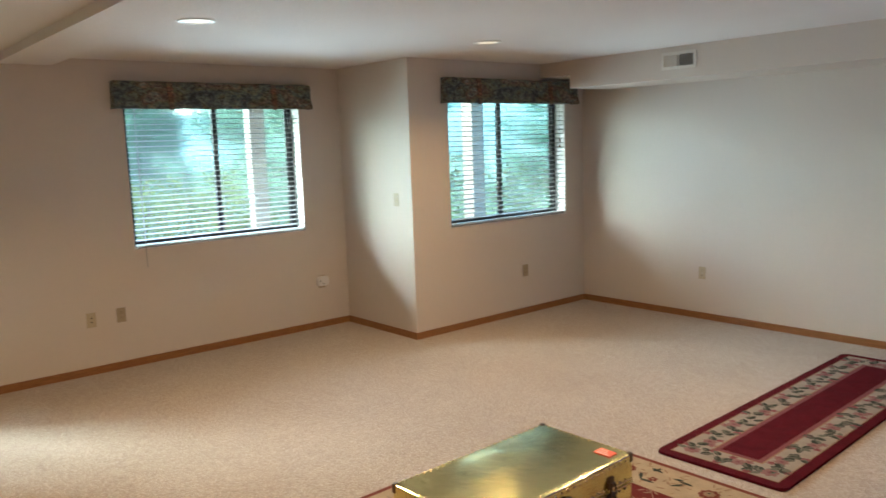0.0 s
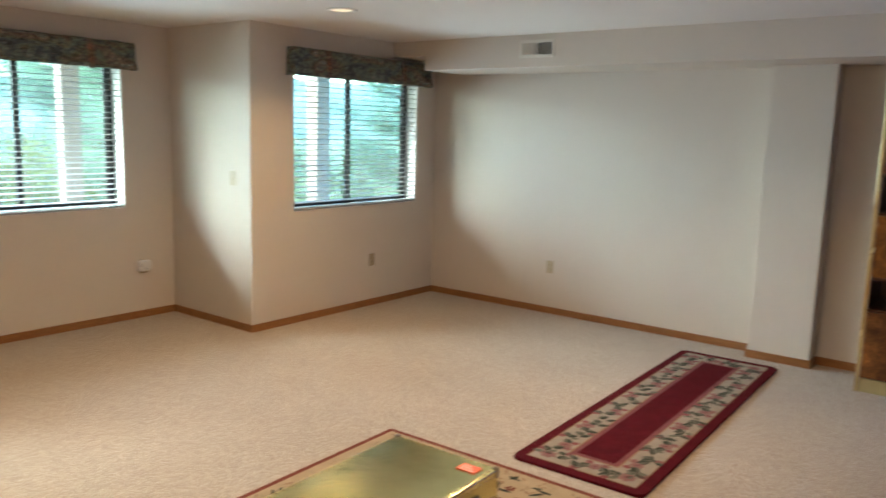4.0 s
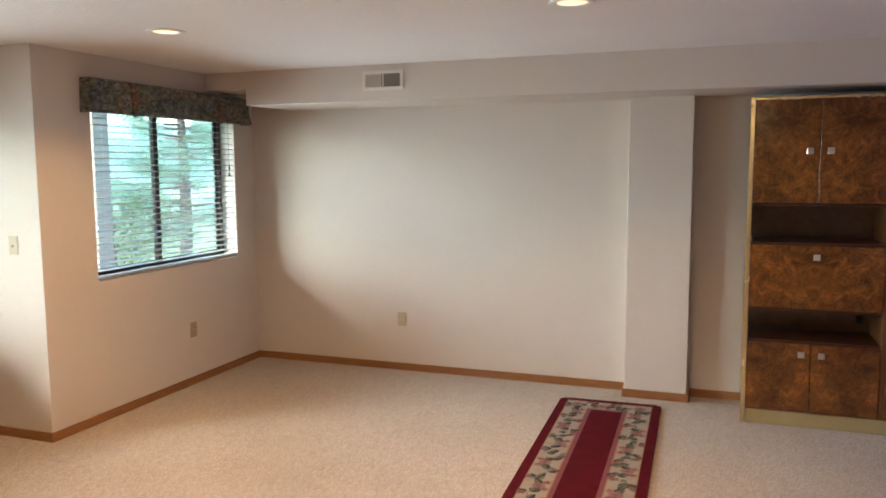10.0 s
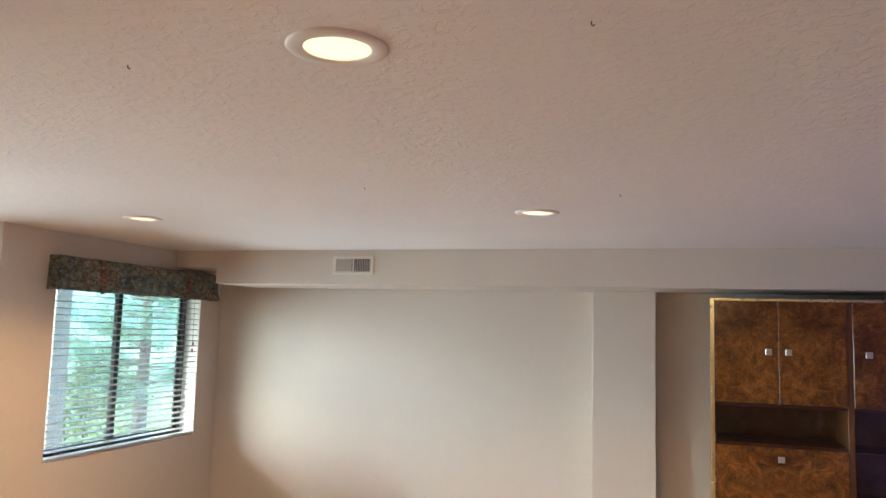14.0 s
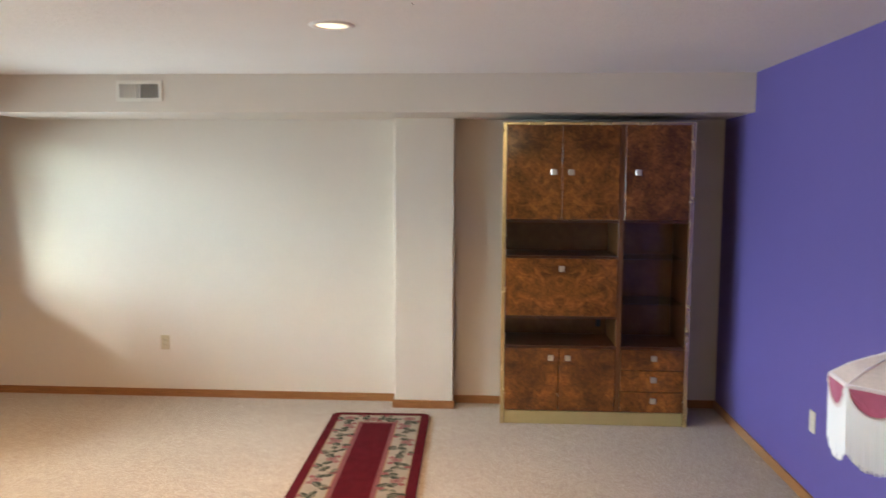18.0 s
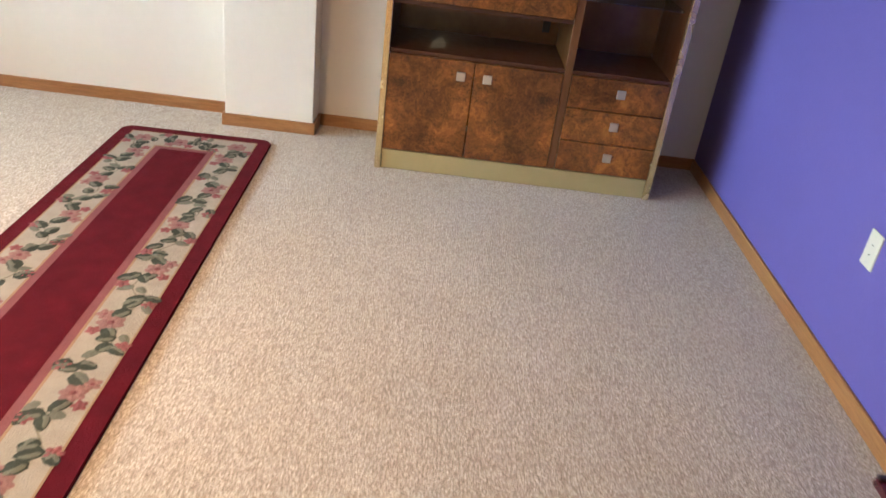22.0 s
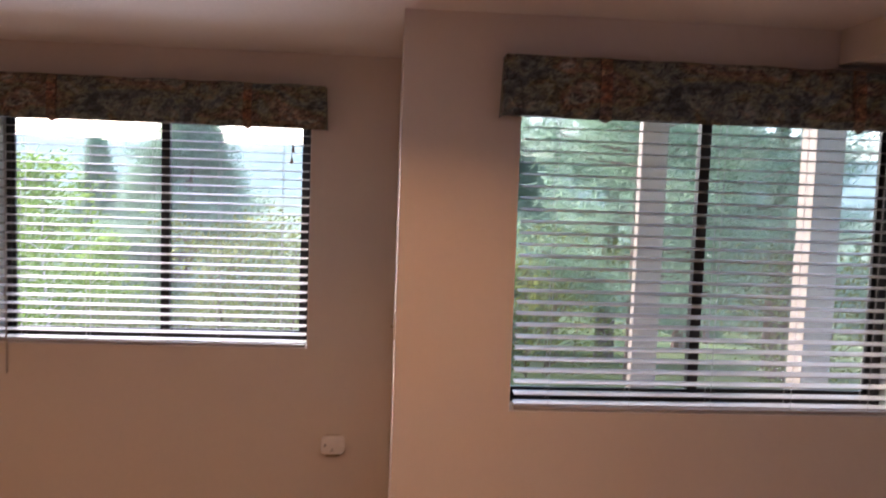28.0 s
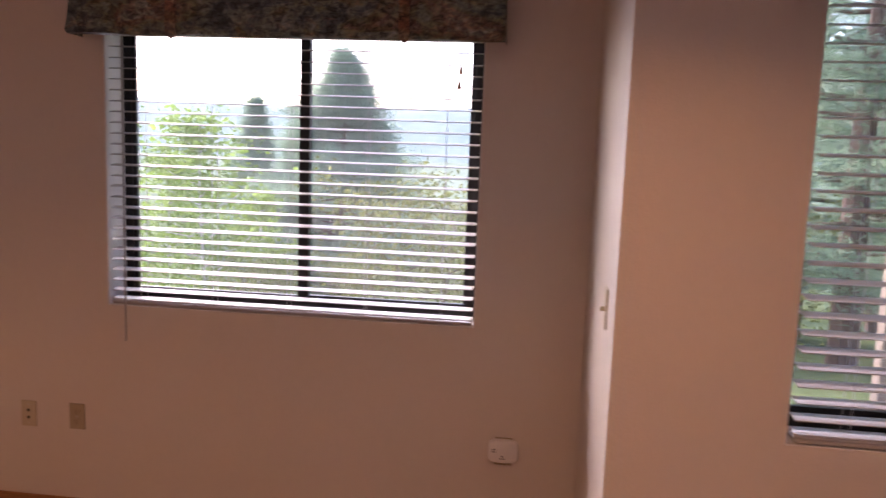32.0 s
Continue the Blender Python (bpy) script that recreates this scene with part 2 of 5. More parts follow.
def burl_mat():
    m, nt, p = nodes_of("burl_veneer")
    cloudy, curl, drift, pore = noise_node(nt, 12, 5, 0.62, distort=1.3), noise_node(nt, 40, 6, 0.66, distort=1.6), noise_node(nt, 2.3, 3, distort=1.0), noise_node(nt, 110, 4, 0.6, distort=0.8)
    # book-matched leaves either side of the door joint
    tc, sp, cb = nt.nodes.new("ShaderNodeTexCoord"), nt.nodes.new("ShaderNodeSeparateXYZ"), nt.nodes.new("ShaderNodeCombineXYZ")
    off, mir = nt.nodes.new("ShaderNodeMath"), nt.nodes.new("ShaderNodeMath")
    off.operation, mir.operation = "SUBTRACT", "ABSOLUTE"
    off.inputs[1].default_value = 0.391
    nt.links.new(tc.outputs["Object"], sp.inputs[0])
    nt.links.new(sp.outputs[0], off.inputs[0])
    nt.links.new(off.outputs[0], mir.inputs[0])
    nt.links.new(mir.outputs[0], cb.inputs[0])
    nt.links.new(sp.outputs[1], cb.inputs[1])
    nt.links.new(sp.outputs[2], cb.inputs[2])
    for n in (cloudy, curl, drift):
        nt.links.new(cb.outputs[0], n.inputs["Vector"])
    one = ramp(nt, cloudy.outputs[0], [(0.32, (0.042, 0.013, 0.004)), (0.44, (0.128, 0.043, 0.010)), (0.55, (0.250, 0.088, 0.017)), (0.68, (0.460, 0.190, 0.040))])
    two = ramp(nt, curl.outputs[0], [(0.36, (0.050, 0.016, 0.005)), (0.5, (0.195, 0.066, 0.013)), (0.64, (0.410, 0.165, 0.034))])
    out = mixed(nt, 0.38, one.outputs[0], two.outputs[0])
    # eyes: small dark pips in loose flocks, each with a pale ring
    eye = nt.nodes.new("ShaderNodeTexVoronoi")
    eye.inputs["Scale"].default_value = 42
    nt.links.new(cb.outputs[0], eye.inputs["Vector"])
    pip = ramp(nt, eye.outputs["Distance"], [(0.10, (0.20, 0.17, 0.15)), (0.22, (1, 1, 1)), (0.30, (1.18, 1.15, 1.1)), (0.42, (1, 1, 1))])
    flock = ramp(nt, noise_node(nt, 6.5, 2).outputs[0], [(0.52, (0, 0, 0)), (0.62, (0.85, 0.85, 0.85))])
    out = mixed(nt, flock.outputs[0], out, mixed(nt, 1.0, out, pip.outputs[0], "MULTIPLY"))
    out = mixed(nt, 0.14, out, ramp(nt, pore.outputs[0], [(0.40, (0.03, 0.010, 0.003)), (0.6, (0.42, 0.18, 0.04))]).outputs[0])
    tone = ramp(nt, drift.outputs[0], [(0.38, (0.50, 0.45, 0.42)), (0.62, (1.15, 1.12, 1.08))])
    nt.links.new(mixed(nt, 1.0, out, tone.outputs[0], "MULTIPLY"), p.inputs["Base Color"])
    p.inputs["Roughness"].default_value = 0.30
    p.inputs["Specular IOR Level"].default_value = 0.3
    p.inputs["Coat Weight"].default_value = 0.4
    p.inputs["Coat Roughness"].default_value = 0.14
    bumped(nt, p, curl.outputs[0], 0.0003)
    return m


def brass_mat(name, col, rough, dent=0.0):
    m, nt, p = nodes_of(name)
    big, fine, mid = noise_node(nt, 3, 3), noise_node(nt, 120, 4), noise_node(nt, 9, 3)
    c = ramp(nt, big.outputs[0], [(0.3, tuple(v * 0.82 for v in col)), (0.7, col)])
    nt.links.new(c.outputs[0], p.inputs["Base Color"])
    p.inputs["Metallic"].default_value = 1.0
    mr = nt.nodes.new("ShaderNodeMapRange")
    mr.inputs[3].default_value, mr.inputs[4].default_value = rough * 0.6, rough * 1.5
    nt.links.new(mid.outputs[0], mr.inputs[0])
    nt.links.new(mr.outputs[0], p.inputs["Roughness"])
    if dent:
        b = bumped(nt, p, mid.outputs[0], dent, 0.6)
        bumped(nt, p, fine.outputs[0], dent * 0.04, 0.4, b)
    return m


def chintz_mat(name, tint):
    """Painterly floral print: broad washes of navy, slate, olive, rust and cream under fine dabs."""
    m, nt, p = nodes_of(name)
    wash, dab, spot, thread = noise_node(nt, 4.6, 4, 0.6, (1, 0.8, 1.5), 0.9), noise_node(nt, 42, 5, 0.7, (1, 0.7, 1.2), 0.8), noise_node(nt, 15, 4, 0.65, (1, 0.7, 1.3), 1.4), noise_node(nt, 220, 3)
    base = ramp(nt, wash.outputs[0], [(0.33, (0.022, 0.030, 0.052)), (0.42, (0.085, 0.120, 0.145)), (0.48, (0.215, 0.235, 0.215)), (0.53, (0.185, 0.170, 0.095)), (0.60, (0.255, 0.130, 0.095)), (0.67, (0.370, 0.375, 0.335))])
    other = ramp(nt, spot.outputs[0], [(0.36, (0.015, 0.020, 0.030)), (0.46, (0.120, 0.125, 0.085)), (0.55, (0.165, 0.205, 0.220)), (0.68, (0.300, 0.200, 0.150))])
    out = mixed(nt, 0.36, base.outputs[0], other.outputs[0])
    dabs = ramp(nt, dab.outputs[0], [(0.38, (0.22, 0.23, 0.26)), (0.50, (0.85, 0.85, 0.83)), (0.64, (1.7, 1.6, 1.45))])
    out = mixed(nt, 1.0, out, dabs.outputs[0], "MULTIPLY")
    nt.links.new(mixed(nt, 1.0, out, tint, "MULTIPLY"), p.inputs["Base Color"])
    p.inputs["Roughness"].default_value = 0.72
    p.inputs["Sheen Weight"].default_value = 0.1
    bumped(nt, p, thread.outputs[0], 0.0012)
    return m


def pile_mat(name, col, var=0.3):
    m, nt, p = nodes_of(name)
    f, g = noise_node(nt, 260, 3), noise_node(nt, 14, 4)
    one = ramp(nt, g.outputs[0], [(0.3, tuple(c * (1 - var) for c in col)), (0.7, col)])
    out = mixed(nt, f.outputs[0], one.outputs[0], tuple(c * (1 - var) * 0.8 for c in col))
    nt.links.new(out, p.inputs["Base Color"])
    p.inputs["Roughness"].default_value = 0.95
    p.inputs["Specular IOR Level"].default_value = 0.1
    bumped(nt, p, f.outputs[0], 0.005, 0.9)
    return m


def glass_mat(name="window_glass", shine=0.03, tint=(0.95, 0.985, 0.97), rough=0.01, film=0.0):
    m, nt, p = nodes_of(name)
    tr, gl, mx = (nt.nodes.new("ShaderNode" + k) for k in ("BsdfTransparent", "BsdfGlossy", "MixShader"))
    tr.inputs[0].default_value = (*tint, 1)
    gl.inputs["Roughness"].default_value = rough
    mx.inputs[0].default_value = shine
    nt.links.new(tr.outputs[0], mx.inputs[1])
    nt.links.new(gl.outputs[0], mx.inputs[2])
    out = mx.outputs[0]
    if film:
        # a pale translucent veil in the pane imitates haze outdoors and scatters the daylight
        haze_veil, veil, n = nt.nodes.new("ShaderNodeBsdfTranslucent"), nt.nodes.new("ShaderNodeMixShader"), noise_node(nt, 2.5, 4)
        haze_veil.inputs[0].default_value = (0.86, 0.95, 0.97, 1)
        mr = nt.nodes.new("ShaderNodeMapRange")
        mr.inputs[3].default_value, mr.inputs[4].default_value = film * 0.8, film * 1.2
        nt.links.new(n.outputs[0], mr.inputs[0])
        nt.links.new(mr.outputs[0], veil.inputs[0])
        nt.links.new(out, veil.inputs[1])
        nt.links.new(haze_veil.outputs[0], veil.inputs[2])
        out = veil.outputs[0]
    nt.links.new(out, nt.nodes["Material Output"].inputs["Surface"])
    return m


def glow_mat(name, col, strength):
    m, nt, p = nodes_of(name)
    p.inputs["Base Color"].default_value = (0.9, 0.9, 0.88, 1)
    p.inputs["Emission Color"].default_value = (*col, 1)
    p.inputs["Emission Strength"].default_value = strength
    return m


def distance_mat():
    """Wooded hills far off, their haze painted as a pale blue glow."""
    m, nt, p = nodes_of("glowing_haze_hills")
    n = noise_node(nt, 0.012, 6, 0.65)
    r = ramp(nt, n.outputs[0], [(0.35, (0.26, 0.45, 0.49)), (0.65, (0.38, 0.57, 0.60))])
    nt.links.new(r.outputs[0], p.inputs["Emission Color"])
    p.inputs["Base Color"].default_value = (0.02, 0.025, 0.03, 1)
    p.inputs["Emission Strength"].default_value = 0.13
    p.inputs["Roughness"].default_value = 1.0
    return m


def valley_haze_glow(m):
    """Haze painted as a blue glow on the valley floor, rising from 50 to 260 m from the house."""
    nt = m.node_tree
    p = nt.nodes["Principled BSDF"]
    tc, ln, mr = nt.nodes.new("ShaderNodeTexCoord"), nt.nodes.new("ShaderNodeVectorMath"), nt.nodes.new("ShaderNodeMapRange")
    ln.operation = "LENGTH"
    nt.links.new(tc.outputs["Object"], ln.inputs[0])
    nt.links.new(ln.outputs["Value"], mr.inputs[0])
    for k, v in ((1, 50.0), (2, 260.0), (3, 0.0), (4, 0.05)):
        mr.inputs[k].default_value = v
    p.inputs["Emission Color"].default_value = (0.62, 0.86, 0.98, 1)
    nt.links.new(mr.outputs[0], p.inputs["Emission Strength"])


def leaf_mat(name, dark, light, gloss=0.8):
    m, nt, p = nodes_of(name)
    g = nt.nodes.new("ShaderNodeNewGeometry")
    r = ramp(nt, g.outputs["Random Per Island"], [(0.0, dark), (1.0, light)])
    n = noise_node(nt, 1.5, 3)
    nt.links.new(mixed(nt, n.outputs[0], r.outputs[0], tuple(c * 0.7 for c in dark)), p.inputs["Base Color"])
    p.inputs["Roughness"].default_value = gloss
    p.inputs["Specular IOR Level"].default_value = 0.12
    tl = nt.nodes.new("ShaderNodeBsdfTranslucent")
    glow = ramp(nt, g.outputs["Random Per Island"], [(0.0, tuple(min(0.6, c * 1.3) for c in dark)), (1.0, tuple(min(0.6, c * 1.3) for c in light))])
    nt.links.new(glow.outputs[0], tl.inputs[0])
    mx = nt.nodes.new("ShaderNodeMixShader")
    mx.inputs[0].default_value = 0.45
    nt.links.new(p.outputs[0], mx.inputs[1])
    nt.links.new(tl.outputs[0], mx.inputs[2])
    nt.links.new(mx.outputs[0], nt.nodes["Material Output"].inputs["Surface"])
    return m


CARPET = carpet_mat()
WALL = wall_mat("offwhite_wall_paint", (0.66, 0.595, 0.52))
PURPLE = wall_mat("purple_wall_paint", (0.118, 0.087, 0.300), patch=0.08)
CEIL = ceiling_mat()
OAK_X, OAK_Y = oak_mat("oak_trim_lengthwise", (1, 14, 14)), oak_mat("oak_trim_crosswise", (14, 1, 14))
BURL = burl_mat()
WOOD_DARK = surface("dark_walnut_veneer", (0.070, 0.021, 0.007), 0.35, var=0.35, scale=5, grain=30, stretch=(6, 6, 1), coat=0.2)
WOOD_BACK = surface("walnut_back_veneer", (0.165, 0.072, 0.026), 0.22, var=0.4, scale=9, grain=30, rough_var=0.06, coat=0.5)
WOOD_EDGE = surface("walnut_edge", (0.165, 0.066, 0.020), 0.33, var=0.3, scale=6, grain=40, stretch=(8, 8, 1), coat=0.2)
BRASS_TRIM = brass_mat("polished_brass_trim", (0.92, 0.78, 0.44), 0.24)
BRASS_LAMP = brass_mat("antique_lamp_brass", (0.68, 0.52, 0.25), 0.13)
BRASS_SHEET = brass_mat("trunk_brass_sheet", (0.98, 0.92, 0.44), 0.15, 0.0022)
BRASS_PALE = surface("brushed_brass_plinth", (0.54, 0.45, 0.22), 0.42, metal=0.5, var=0.12, grain=90)
PEWTER = surface("brushed_pewter", (0.62, 0.57, 0.50), 0.32, metal=0.85, var=0.15, grain=150)
IRON = surface("dark_trunk_hardware", (0.19, 0.145, 0.10), 0.32, metal=0.9, var=0.4, grain=80, bump=0.0006)
CHINTZ = chintz_mat("floral_chintz", (0.82, 0.88, 0.86))
CHINTZ_DARK = chintz_mat("rust_fabric_strap", (1.0, 0.70, 0.56))
SLAT = surface("white_painted_slat", (0.39, 0.375, 0.35), 0.4, var=0.04)
FRAME_BLACK = surface("dark_bronze_aluminium", (0.018, 0.017, 0.017), 0.4, metal=0.4, var=0.25)
REVEAL = surface("white_window_return", (0.78, 0.77, 0.75), 0.55, var=0.05, grain=120, bump=0.0004)
GLASS = glass_mat(film=0.024)
SHELF_GLASS = glass_mat("shelf_glass", 0.16, (0.80, 0.88, 0.84), 0.12)
IVORY = surface("ivory_plastic", (0.50, 0.42, 0.28), 0.35, var=0.05)
IVORY_PALE = surface("pale_ivory_plastic", (0.62, 0.56, 0.44), 0.35, var=0.05)
IVORY_DARK = surface("ivory_plastic_aged", (0.38, 0.31, 0.20), 0.4, var=0.08)
PLASTIC_WHITE = surface("white_plastic", (0.78, 0.76, 0.73), 0.35, var=0.04)
SLOT = surface("dark_slot", (0.012, 0.011, 0.010), 0.6, var=0.2)
VENT_PAINT = surface("vent_enamel", (0.74, 0.70, 0.62), 0.42, var=0.08)
VENT_SHADE = surface("vent_shade_sheet", (0.06, 0.05, 0.04), 0.7, var=0.2)
TRIM_WHITE = surface("white_enamel_ring", (0.80, 0.78, 0.75), 0.4, var=0.05)
GLOBE = glow_mat("lit_opal_globe", (1.0, 0.68, 0.37), 1.4)
LENS = glow_mat("lit_lamp_lens", (1.0, 0.66, 0.34), LENS_GLOW)
BURGUNDY = pile_mat("burgundy_pile", (0.118, 0.005, 0.013), 0.45)
CREAM_PILE = pile_mat("cream_pile", (0.42, 0.365, 0.295), 0.3)
MAUVE = pile_mat("dusty_rose_pile", (0.24, 0.085, 0.09), 0.25)
ROSE = pile_mat("rose_flower_pile", (0.345, 0.185, 0.168), 0.35)
BUD = pile_mat("deep_pink_bud_pile", (0.31, 0.105, 0.110), 0.35)
SAGE = pile_mat("dark_sage_leaf_pile", (0.066, 0.074, 0.056), 0.4)
PALE_SAGE = pile_mat("pale_sage_leaf_pile", (0.19, 0.185, 0.14), 0.3)
STEM = pile_mat("olive_stem_pile", (0.24, 0.215, 0.155), 0.3)
RUST_PILE = pile_mat("rust_edge_pile", (0.22, 0.062, 0.040), 0.3)
GOLD_PILE = pile_mat("golden_cream_pile", (0.52, 0.40, 0.25), 0.3)
GARNET = pile_mat("garnet_field_pile", (0.19, 0.030, 0.024), 0.35)
TAN_PILE = pile_mat("tan_scroll_pile", (0.38, 0.25, 0.15), 0.3)
MAHOGANY = surface("dark_mahogany_lacquer", (0.050, 0.006, 0.010), 0.26, var=0.35, scale=4, grain=40, coat=0.1)
EBONY = surface("blackened_wood", (0.022, 0.014, 0.011), 0.4, var=0.3, grain=60)
RED_DRAWER = surface("red_stained_drawer", (0.185, 0.019, 0.010), 0.30, var=0.55, scale=16, grain=60, coat=0.1)
LINEN = surface("pale_pink_linen", (0.74, 0.625, 0.585), 0.9, var=0.16, scale=60, grain=260, bump=0.002, stretch=(1, 1, 3))
PINK = surface("dusty_pink_silk", (0.45, 0.125, 0.225), 0.6, var=0.25, scale=30, grain=200)
FRINGE = surface("white_rayon_fringe", (0.88, 0.88, 0.91), 0.7, var=0.06, grain=300)
LACE = surface("white_braid", (0.88, 0.80, 0.82), 0.8, var=0.15, grain=500, bump=0.002)
STICKER = surface("orange_paper_sticker", (0.85, 0.17, 0.09), 0.6, var=0.08)
PAPER = surface("printed_bars", (0.88, 0.62, 0.52), 0.7, var=0.05)
BARK = surface("pine_bark", (0.135, 0.078, 0.055), 0.9, var=0.45, scale=6, grain=25, bump=0.01, stretch=(3, 3, 1))
BARK_PALE = surface("aspen_bark", (0.55, 0.53, 0.47), 0.8, var=0.3, scale=8, grain=30, stretch=(1, 1, 4))
NEEDLE = leaf_mat("pine_needles", (0.160, 0.250, 0.165), (0.310, 0.430, 0.300))
LEAF = leaf_mat("spring_leaves", (0.140, 0.240, 0.040), (0.270, 0.410, 0.085))
LEAF_DULL = leaf_mat("shrub_leaves", (0.110, 0.145, 0.042), (0.240, 0.250, 0.080))
HILLS = distance_mat()
POST_PAINT = surface("tan_porch_paint", (0.235, 0.185, 0.15), 0.55, var=0.1, scale=3, grain=50, bump=0.0006)
CONCRETE = surface("patio_concrete", (0.20, 0.19, 0.18), 0.9, var=0.25, scale=1.5, grain=40, bump=0.002)
GRASS = surface("meadow_ground", (0.135, 0.170, 0.075), 0.95, var=0.5, scale=0.25, grain=6, bump=0.02)
valley_haze_glow(GRASS)
GRASS.node_tree.nodes["Principled BSDF"].inputs["Specular IOR Level"].default_value = 0.0
MAHOGANY.node_tree.nodes["Principled BSDF"].inputs["Specular IOR Level"].default_value = 0.28

# ---- plan ----
X1, X2, YJ, YB, XP = -5.68, -4.633, 4.297, 6.54, 0.928
H, T = 2.385, 0.20
YS, XE = -2.70, 2.30
W1, W2, SILL, HEAD = (2.330, 3.868), (4.728, 6.267), 0.924, 2.087
PD, PD_TOP = (-0.65, 0.28), 2.03


def flat(name, material, *items, label="", bev=0.0):
    return tagged(part(name, boxes(*items, bev=bev), material), label=label, kind="structure")


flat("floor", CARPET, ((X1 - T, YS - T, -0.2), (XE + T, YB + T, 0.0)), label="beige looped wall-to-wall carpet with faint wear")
flat("ceiling", CEIL, ((X1 - T, YS - T, H), (XE + T, YB + T, H + 0.2)), label="off-white knockdown textured ceiling")
flat("wall_west", WALL,
     ((X1 - T, YS, 0), (X1, PD[0], H)), ((X1 - T, PD[0], PD_TOP), (X1, PD[1], H)), ((X1 - T, PD[1], 0), (X1, W1[0], H)), ((X1 - T, W1[0], 0), (X1, W1[1], SILL)), ((X1 - T, W1[0], HEAD), (X1, W1[1], H)),
     ((X1 - T, W1[1], 0), (X1, YJ, H)), label="off-white painted drywall with a window and a patio door opening")
flat("wall_jog", WALL, ((X1 - T, YJ, 0), (X2, YJ + T, H)), label="off-white painted return wall between two windows")
flat("wall_west_window", WALL,
     ((X2 - T, YJ + T, 0), (X2, W2[0], H)), ((X2 - T, W2[0], 0), (X2, W2[1], SILL)), ((X2 - T, W2[0], HEAD), (X2, W2[1], H)),
     ((X2 - T, W2[1], 0), (X2, YB, H)), label="off-white painted drywall with a window opening")
flat("wall_north", WALL, ((X2 - T, YB, 0), (XP + T, YB + T, H)), label="off-white painted drywall")
flat("wall_east", PURPLE, ((XP, 1.30, 0), (XP + T, YB, H)), label="purple painted drywall accent wall")
flat("wall_east_return", WALL, ((XP + T, 1.30, 0), (XE, 1.50, H)))
flat("wall_east_hall", WALL, ((XE, YS, 0), (XE + T, 1.50, H)))
flat("wall_south", WALL, ((X1 - T, YS - T, 0), (XE + T, YS, H)))
flat("pillar", WALL, ((-1.460, 6.378, 0), (-1.028, YB, 2.133)), label="off-white boxed drywall pillar", bev=0.003)
flat("soffit", WALL, ((-4.268, 5.915, 2.133), (XP, YB, H)), ((X2, 5.915, 2.256), (-4.268, YB, H)), label="off-white drywall soffit notched round the valance")
flat("ceiling_beam", CEIL, ((X1, 1.50, 2.330), (XP, 1.86, H)), label="shallow boxed ceiling beam")

# Unseen volume above the room, added to block sky and sun.
flat("upper_light_block", WALL, ((X1 - T, YS - T, H + 0.2), (XE + T, YB + T, 5.4)), label="unseen block above the ceiling, added to block sky and sun")

# Oak baseboards, butted end to end.
BH, BT = 0.060, 0.013


def base_run(name, a, b, material):
    bm = boxes((a, b))
    top = [e for e in bm.edges if all(v.co.z > BH - 1e-4 for v in e.verts)]
    bmesh.ops.bevel(bm, geom=top, offset=0.006, segments=2, affect="EDGES", profile=0.6)
    tagged(part(name, bm, material), label="varnished oak baseboard", kind="structure")


base_run("baseboard_west", (X1, PD[1], 0), (X1 + BT, YJ - BT, BH), OAK_Y)
base_run("baseboard_west_corner", (X1, YS, 0), (X1 + BT, PD[0], BH), OAK_Y)
base_run("baseboard_jog", (X1, YJ - BT, 0), (X2 + BT, YJ, BH), OAK_X)
base_run("baseboard_window", (X2, YJ, 0), (X2 + BT, YB - BT, BH), OAK_Y)
base_run("baseboard_north", (X2, YB - BT, 0), (-1.460 - BT, YB, BH), OAK_X)
base_run("baseboard_pillar_side", (-1.460 - BT, 6.378, 0), (-1.460, YB, BH), OAK_Y)
base_run("baseboard_pillar", (-1.460 - BT, 6.378 - BT, 0), (-1.028 + BT, 6.378, BH), OAK_X)
base_run("baseboard_pillar_return", (-1.028, 6.378, 0), (-1.028 + BT, YB, BH), OAK_Y)
base_run("baseboard_north_niche", (-1.028 + BT, YB - BT, 0), (XP - BT, YB, BH), OAK_X)
base_run("baseboard_east", (XP - BT, 1.30, 0), (XP, YB, BH), OAK_Y)


